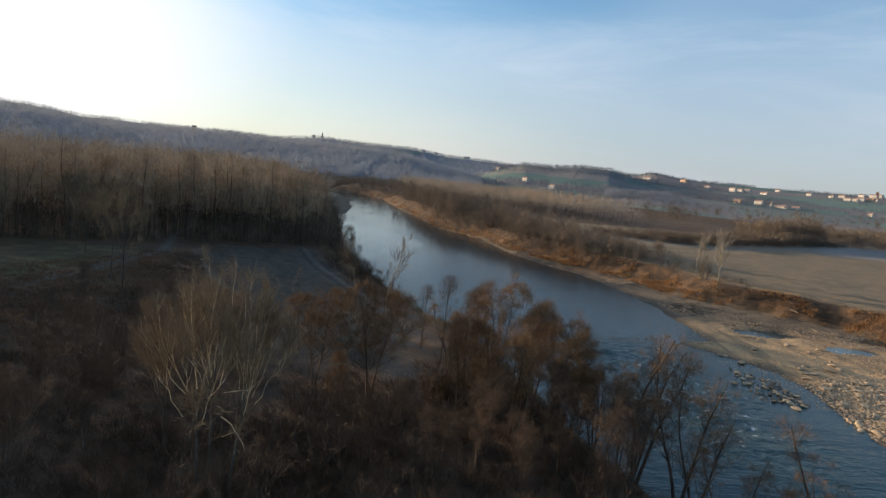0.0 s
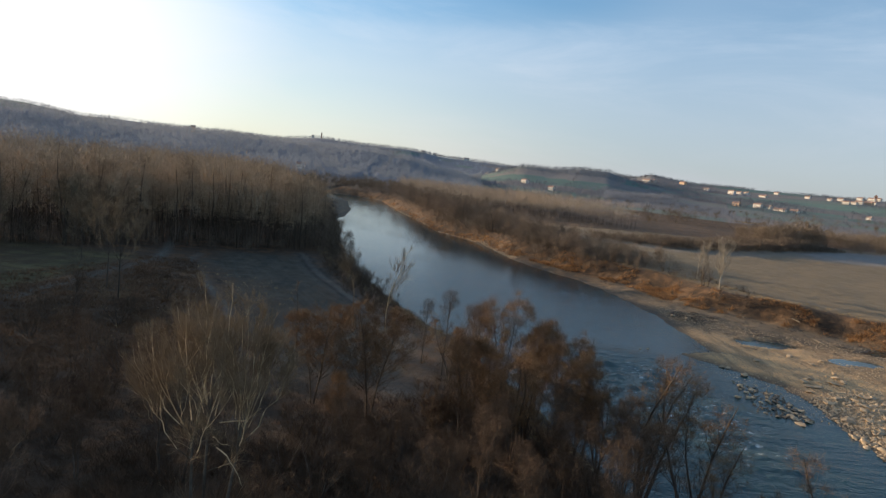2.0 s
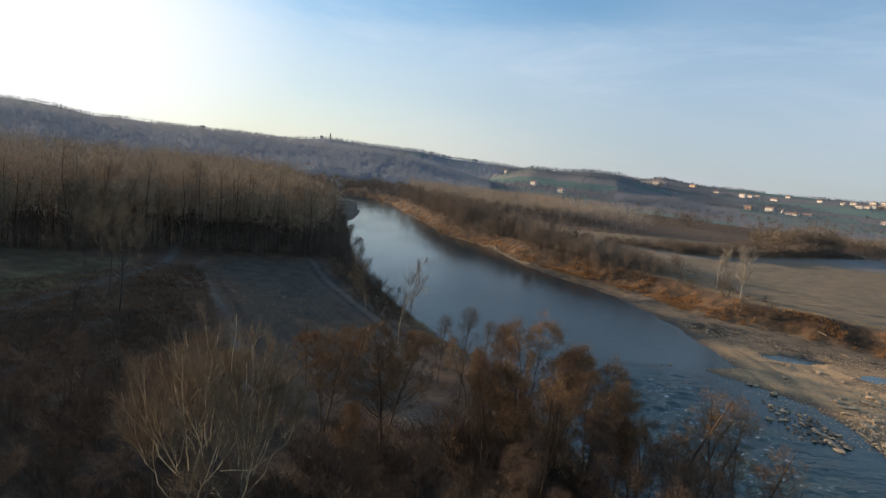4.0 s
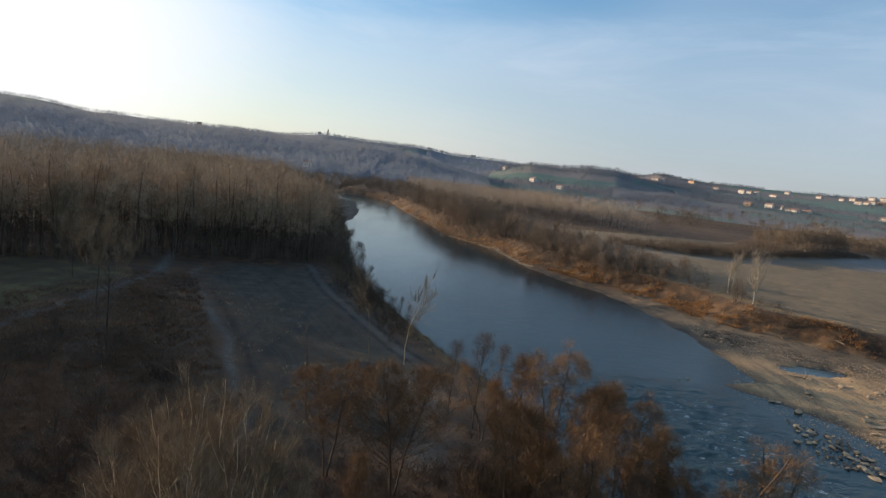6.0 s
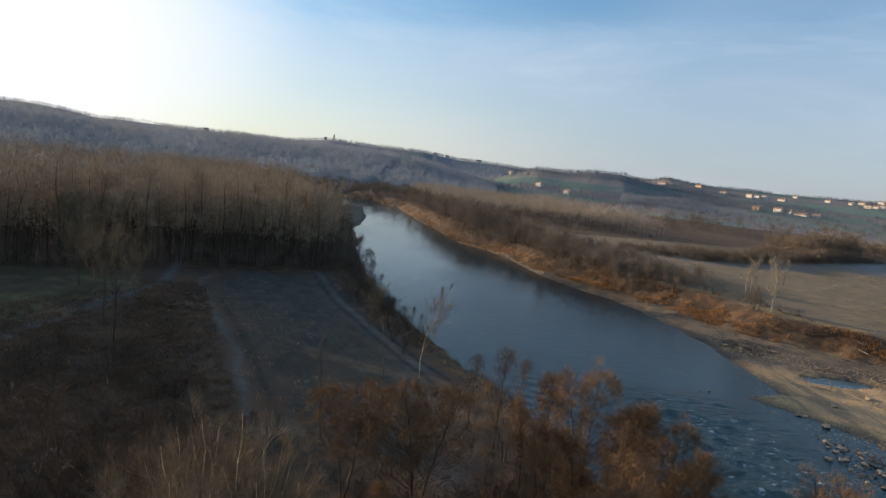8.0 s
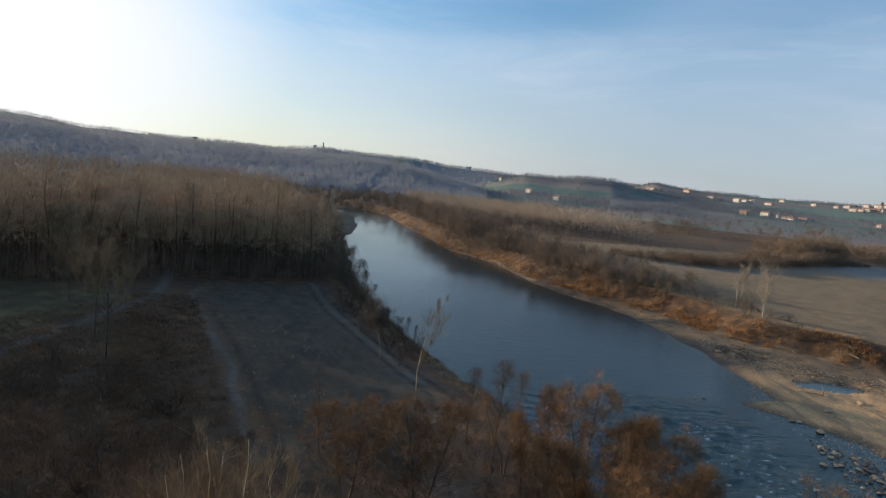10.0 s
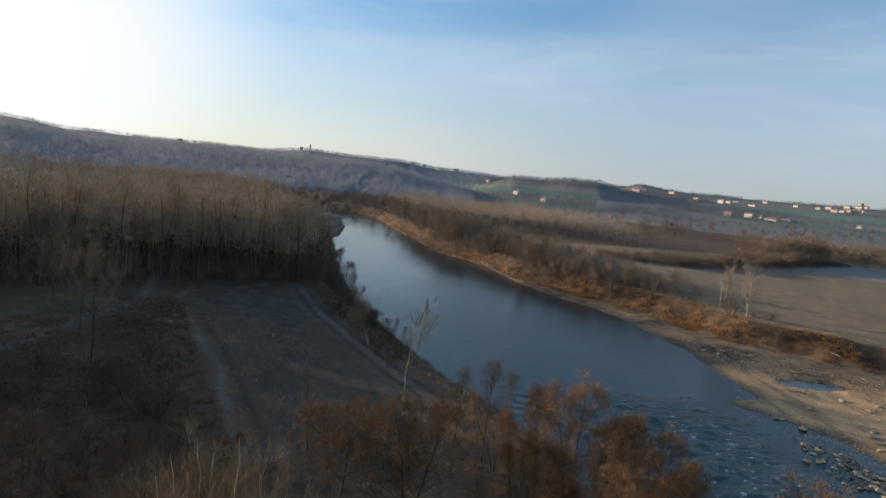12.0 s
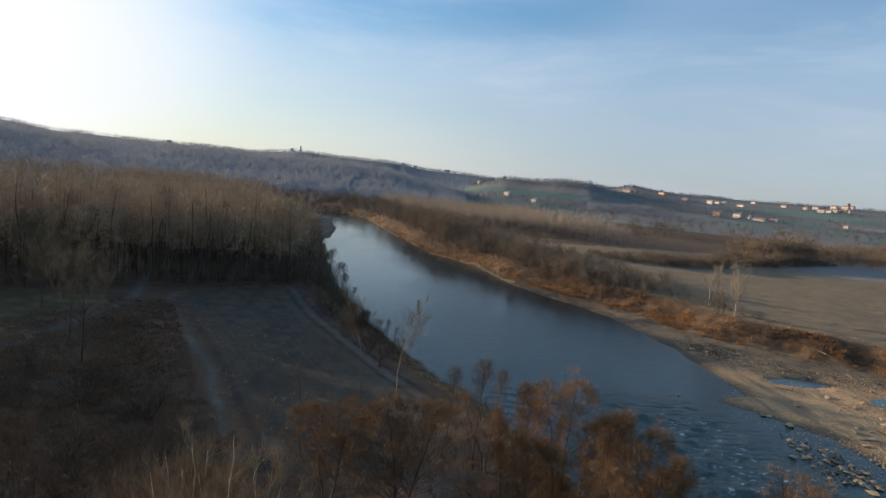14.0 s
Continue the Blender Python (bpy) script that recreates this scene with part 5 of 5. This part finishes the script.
# hedgerows between the hill fields
hedges = []
hr = np.random.default_rng(75)
for k in range(210):
    r, a = hr.uniform(480, 1750), math.radians(hr.uniform(5, 42))
    p, w, n = np.array((r * math.sin(a), r * math.cos(a))), hr.choice((0.45, 2.02)) + hr.normal(0, 0.12), int(hr.uniform(14, 34))
    way = np.array((math.cos(w), -math.sin(w)))
    hedges.append(p + way * (np.arange(n) * 3.6)[:, None] + hr.normal(0, 0.8, (n, 2)))
hedges = np.concatenate(hedges)
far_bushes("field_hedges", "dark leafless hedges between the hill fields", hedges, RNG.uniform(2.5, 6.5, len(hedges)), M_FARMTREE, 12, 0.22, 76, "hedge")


# a row of sunlit maize stubble by the ploughed strip
row = np.array((262.0, 503.0)) + np.array((0.86, -0.5)) * RNG.uniform(0, 26, 160)[:, None] + RNG.normal(0, 0.9, (160, 2))
far_bushes("maize_row", "sunlit straw-coloured row of standing dead maize", row, RNG.uniform(1.6, 2.8, 160), M_STRAW, 24, 0.09, 135, "maize", wide=0.5, stem=0.2)


# wooded hills
def hill_places(n, r0, r1, a0, a1, seed, clump=0.0):
    rng = np.random.default_rng(seed)
    out = np.zeros((0, 2))
    while len(out) < n:
        r, a = rng.uniform(r0 * r0, r1 * r1, n) ** 0.5, np.radians(rng.uniform(a0, a1, n))
        x, y = r * np.sin(a), r * np.cos(a)
        keep = wave(x, y, 170, 71) + 0.6 * wave(x, y, 60, 72) > clump
        out = np.concatenate([out, np.column_stack([x, y])[keep]])
    return out[:n]


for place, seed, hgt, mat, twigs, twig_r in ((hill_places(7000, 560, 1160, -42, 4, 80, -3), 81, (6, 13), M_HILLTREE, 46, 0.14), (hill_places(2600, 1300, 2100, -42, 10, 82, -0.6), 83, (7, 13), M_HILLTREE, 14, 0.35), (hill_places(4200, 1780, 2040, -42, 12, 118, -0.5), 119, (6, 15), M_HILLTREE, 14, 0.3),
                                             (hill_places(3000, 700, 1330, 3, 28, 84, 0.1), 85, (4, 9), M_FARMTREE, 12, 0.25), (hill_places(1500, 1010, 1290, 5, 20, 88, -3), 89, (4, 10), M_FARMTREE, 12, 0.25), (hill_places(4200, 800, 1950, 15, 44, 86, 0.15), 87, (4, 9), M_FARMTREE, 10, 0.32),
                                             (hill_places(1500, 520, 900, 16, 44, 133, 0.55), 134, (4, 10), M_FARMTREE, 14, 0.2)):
    far_bushes("hill_woodland", "leafless woodland covering the hills, tinted grey-blue for haze", place, np.random.default_rng(seed).uniform(*hgt, len(place)), mat, twigs, twig_r, seed, "woodland")


# ---------------------------------------------------------------- stones
def stone_mesh(seed, mat):
    rng = np.random.default_rng(seed)
    bm = bmesh.new()
    bmesh.ops.create_icosphere(bm, subdivisions=2, radius=0.5)
    cut = [Vector(rng.normal(0, 1, 3)).normalized() for _ in range(7)]
    sx, sy, sz = rng.uniform(0.8, 1.3), rng.uniform(0.6, 1.0), rng.uniform(0.26, 0.46)
    for v in bm.verts:
        k = 1 + 0.25 * noise.noise(v.co * 2.6 + Vector((seed * 3.1, 0, 0)))
        p = v.co * k
        for c in cut:
            over = p.dot(c) - 0.31
            if over > 0:
                p = p - c * over
        v.co = Vector((p.x * sx, p.y * sy, max(p.z * sz, -0.2)))
    me = bpy.data.meshes.new("boulder")
    bm.to_mesh(me)
    bm.free()
    me.materials.append(mat)
    return me


stones = [stone_mesh(k, M_STONE) for k in range(6)]
wet_stones = [stone_mesh(k + 9, M_WETSTONE) for k in range(4)]


def boulder(x, y, size, k, z=None, wet=False):
    ob = new("boulder", wet_stones[k % 4] if wet else stones[k % 6])
    ob.matrix_basis = pose(x, y, (max(ground_z(x, y), -0.03) if z is None else z) + 0.12 * size, RNG.uniform(-12, 12), RNG.uniform(-12, 12), RNG.uniform(0, 360)) @ Matrix.Scale(size, 4)
    return tagged(ob, "dark wet stone standing in the shallows" if wet else "pale weathered river boulder at the water's edge", "rock", "stones in the shallows" if wet else "boulders on the bar")


RUBBLE = scatter(((40.4, 72.5), (44.5, 68.0), (43.6, 60.0), (37.8, 61.6)), 90, 91)
SHELF = np.concatenate([scatter(((47.6, 67), (58, 71), (62, 60), (56, 48), (44.6, 48), (45.4, 56)), 240, 92), scatter(((47, 70), (51, 76.5), (60, 79), (56, 70)), 18, 93), scatter(((40, 76), (60, 80), (70, 90), (46, 86)), 9, 98)])
for k, (x, y) in enumerate(RUBBLE):
    boulder(x, y, RNG.uniform(0.3, 1.0) ** 1.8 * 1.0, k, wet=k % 3 == 0)
for k, (x, y) in enumerate(SHELF):
    boulder(x, y, RNG.uniform(0.3, 1.0) ** 1.7 * 1.35, k)
for x, y, s in ((43.6, 75.2, 1.4), (50.4, 73.3, 1.3), (49.2, 70.0, 1.1), (31.9, 83.0, 0.5), (46.6, 106.8, 1.3), (48.4, 105.2, 0.9), (47.4, 103.4, 0.7), (33.2, 83.4, 0.7), (38.0, 66.2, 1.1), (41.5, 65.9, 0.8), (41.9, 63.6, 0.8), (44.0, 63.5, 0.9), (41.4, 59.6, 1.0)):
    boulder(x, y, s, int(s * 10))


def pebbles(pts, lo, hi, seed, mat, label):
    rng = np.random.default_rng(seed)
    z = lie(pts[:, 0], pts[:, 1])[0]
    o = np.array([(1, 0, 0), (-1, 0, 0), (0, 1, 0), (0, -1, 0), (0, 0, 0.7), (0, 0, -0.5)])
    f = np.array([(0, 2, 4), (2, 1, 4), (1, 3, 4), (3, 0, 4), (2, 0, 5), (1, 2, 5), (3, 1, 5), (0, 3, 5)])
    s = rng.uniform(lo, hi, len(pts))
    v = np.column_stack([pts, np.maximum(z, -0.04) + 0.02])[:, None] + o[None] * rng.uniform(0.6, 1.2, (len(pts), 6, 1)) * s[:, None, None]
    g = Geo()
    g.add(v.reshape(-1, 3), f3=(f[None] + np.arange(len(pts))[:, None, None] * 6).reshape(-1, 3))
    return tagged(new("cobbles", g.mesh("cobbles", mat)), label, "stones", kind="stuff")


pebbles(scatter(((38, 80), (41, 70), (47, 56), (48, 40), (75, 50), (80, 92), (60, 100), (46, 118), (44, 92)), 9000, 94), 0.04, 0.16, 95, M_STONE, "cobbles and pebbles strewn over the gravel bar")
foot = strip(1100, 165, 340, 0, 1.0, 124)
foot[:, 0] -= np.interp(foot[:, 1], BEACH_Y, BEACH_W) - 0.2
pebbles(foot[wave(foot[:, 0], foot[:, 1], 18, 45) > -0.2], 0.14, 0.5, 125, M_STONE, "pale stones along the foot of the far bank")
pebbles(scatter(((47.4, 68), (58, 73), (66, 62), (58, 46), (45, 46), (45.4, 56)), 2600, 127), 0.1, 0.3, 128, M_STONE, "rounded stones heaped on the lower bar")
pebbles(scatter(((40.4, 72.5), (44.5, 68.0), (43.6, 60.0), (37.8, 61.6)), 170, 109), 0.1, 0.32, 110, M_WETSTONE, "dark wet rubble breaking the shallow water")


# driftwood on the bar and along the scrub
def log_mesh(seed, length, r):
    rng = np.random.default_rng(seed)
    g = Geo()
    p = polyline(rng, (-length / 2, 0, r), (1, 0, 0.02), length, 6, 0.05, 0.0)
    g.tube(p, r * np.linspace(1, 0.35, 7), 6)
    for k in range(3):
        b = p[2 + k]
        g.spikes(b[None], b[None] + rng.normal(0, 0.35, (1, 3)) * length * 0.5 + (0, 0, 0.3), r * 0.4)
    return g


log_data = [log_mesh(k, 2.8, 0.07).mesh("driftwood", M_DRIFT) for k in range(3)]
for k, (x, y) in enumerate(np.concatenate([strip(20, 86, 140, -3, 5, 96), scatter(((50, 88), (70, 88), (78, 100), (58, 100)), 12, 97)])):
    ob = new("driftwood", log_data[k % 3])
    ob.matrix_basis = pose(x, y, ground_z(x, y), 0, RNG.uniform(-4, 4), RNG.uniform(0, 360)) @ Matrix.Scale(RNG.uniform(0.6, 1.3), 4)
    tagged(ob, "bleached driftwood branch stranded on the gravel", "driftwood", "stranded driftwood")


# ---------------------------------------------------------------- houses on the hills
def house(x, y, w, d, h, yaw, wall, label="small cream farmhouse with a terracotta roof", name="house", rise=0.28):
    ob = thing(name, label, "house", "houses on the hills")
    g = Geo()
    r = w and d * rise
    v = np.array([(sx * w / 2, sy * d / 2, z) for z in (-2.5, h) for sx, sy in ((-1, -1), (1, -1), (1, 1), (-1, 1))] + [(-w / 2, 0, h + r), (w / 2, 0, h + r)])
    g.add(v, f4=[(0, 1, 5, 4), (1, 2, 6, 5), (2, 3, 7, 6), (3, 0, 4, 7)], f3=[(4, 7, 8), (5, 9, 6)])
    part("wall", g, wall, ob)
    g = Geo()
    e = 0.5
    for sy in (-1, 1):
        a = np.array([(-w / 2 - e, sy * (d / 2 + e), h - e * rise * 2), (w / 2 + e, sy * (d / 2 + e), h - e * rise * 2), (w / 2 + e, 0, h + r + 0.02), (-w / 2 - e, 0, h + r + 0.02)])
        v = np.concatenate([a, a + (0, 0, 0.25)])
        g.add(v, f4=[(0, 3, 2, 1), (4, 5, 6, 7), (0, 1, 5, 4), (2, 3, 7, 6), (1, 2, 6, 5), (3, 0, 4, 7)])
    roof = part("roof", g, M_ROOF, ob)
    part("chimney", box_geo(Geo(), w * 0.22, w * 0.22 + 0.7, d * 0.1, d * 0.1 + 0.7, h + r * 0.55, h + r + 0.9), wall, roof, "plastered chimney")
    storeys = max(1, int(h / 2.9))
    n = max(2, int(w / 3.4))
    for s in range(storeys):
        for k in range(n):
            cx, cz = -w / 2 + w * (k + 0.5) / n, 1.6 + s * 2.9
            if s == 0 and k == n // 2:
                part("door", box_geo(Geo(), cx - 0.55, cx + 0.55, -d / 2 - 0.07, -d / 2 + 0.05, 0.0, 2.1), M_DOOR, ob, "brown wooden door")
                continue
            window = part("window", box_geo(Geo(), cx - 0.62, cx + 0.62, -d / 2 - 0.05, -d / 2 + 0.04, cz - 0.82, cz + 0.82), M_PLASTER, ob, "pale window surround")
            part("pane", box_geo(Geo(), cx - 0.45, cx + 0.45, -d / 2 - 0.08, -d / 2 + 0.02, cz - 0.65, cz + 0.65), M_PANE, window, "dark glass pane")
    ob.matrix_basis = pose(x, y, ground_z(x, y) + 0.3, 0, 0, yaw)
    return ob


HOUSES = [(127, 870, 19, 9, 6, 10, 0), (154, 795, 13, 9, 6, 30, 0), (76, 1900, 24, 12, 8, 5, 0), (102, 1300, 16, 10, 7, -10, 0), (111, 1155, 12, 9, 6, 15, 0),
          (449, 1253, 26, 12, 6, 20, 0), (462, 1247, 14, 10, 6, 10, 0), (551, 1307, 22, 12, 6, 12, 1), (572, 1233, 20, 10, 4, 15, 0), (606, 1189, 19, 11, 9, 15, 0), (636, 1216, 14, 10, 5, 20, 0), (650, 1212, 16, 10, 6, 5, 0),
          (668, 1181, 22, 10, 4, 12, 0), (746, 1267, 14, 10, 5, 20, 0), (438, 841, 14, 9, 6, 30, 1), (471, 842, 16, 10, 6.5, 20, 0), (482, 834, 14, 9, 4.5, 10, 0), (483, 806, 26, 8, 3.5, 10, 0), (498, 796, 16, 9, 4, 14, 0),
          (772, 1198, 14, 10, 5, 20, 0), (798, 1166, 12, 10, 5, 12, 0), (832, 1184, 16, 10, 6, 20, 0), (786, 1102, 18, 10, 6, 22, 0), (803, 1108, 22, 10, 5, 18, 0), (823, 1118, 18, 11, 7, 30, 0), (838, 1112, 20, 11, 6, 10, 1), (853, 1121, 16, 10, 6, 20, 0),
          (930, 1262, 18, 11, 7, 12, 0), (962, 1270, 20, 11, 8, 20, 0), (1005, 1308, 18, 12, 8, 18, 0), (584, 769, 9, 8, 4, 10, 0),
          (-146, 594, 12, 8, 5, 0, 0), (-384, 882, 9, 8, 10, 0, 1), (-448, 1960, 14, 10, 11, 0, 0), (-300, 1960, 16, 10, 5, 5, 0), (-70, 1900, 14, 10, 6, 8, 0), (-30, 1890, 14, 10, 6, 8, 0)]
for x, y, w, d, h, yaw, k in HOUSES:
    house(x, y, 0.7 * w, (0.62 if x > 100 else 0.85) * d, (0.72 if x > 100 else 0.85) * h, 0.8 * yaw - 76 if x > 100 else yaw - math.degrees(math.atan2(x, y)), (M_PLASTER, M_OCHRE)[k], ("small cream farmhouse with a terracotta roof", "ochre rendered house with a terracotta roof")[k])


def tower(x, y, w, h):
    ob = thing("bell_tower", "old brick bell tower above the hill town", "tower")
    part("wall", box_geo(Geo(), -w / 2, w / 2, -w / 2, w / 2, -3, h), M_BRICK, ob)
    g = Geo()
    v = np.array([(-w / 2 - 0.4, -w / 2 - 0.4, h), (w / 2 + 0.4, -w / 2 - 0.4, h), (w / 2 + 0.4, w / 2 + 0.4, h), (-w / 2 - 0.4, w / 2 + 0.4, h), (0, 0, h + w * 0.6)])
    g.add(v, f3=[(0, 1, 4), (1, 2, 4), (2, 3, 4), (3, 0, 4)], f4=[(0, 3, 2, 1)])
    part("roof", g, M_ROOF, ob)
    part("opening", box_geo(Geo(), -0.9, 0.9, -w / 2 - 0.08, -w / 2 + 0.06, h - 5, h - 2), M_PANE, ob)
    ob.matrix_basis = pose(x, y, ground_z(x, y), 0, 0, -math.degrees(math.atan2(x, y)))
    return ob


tower(985, 1290, 6, 12)
tower(-418, 1955, 4, 20)
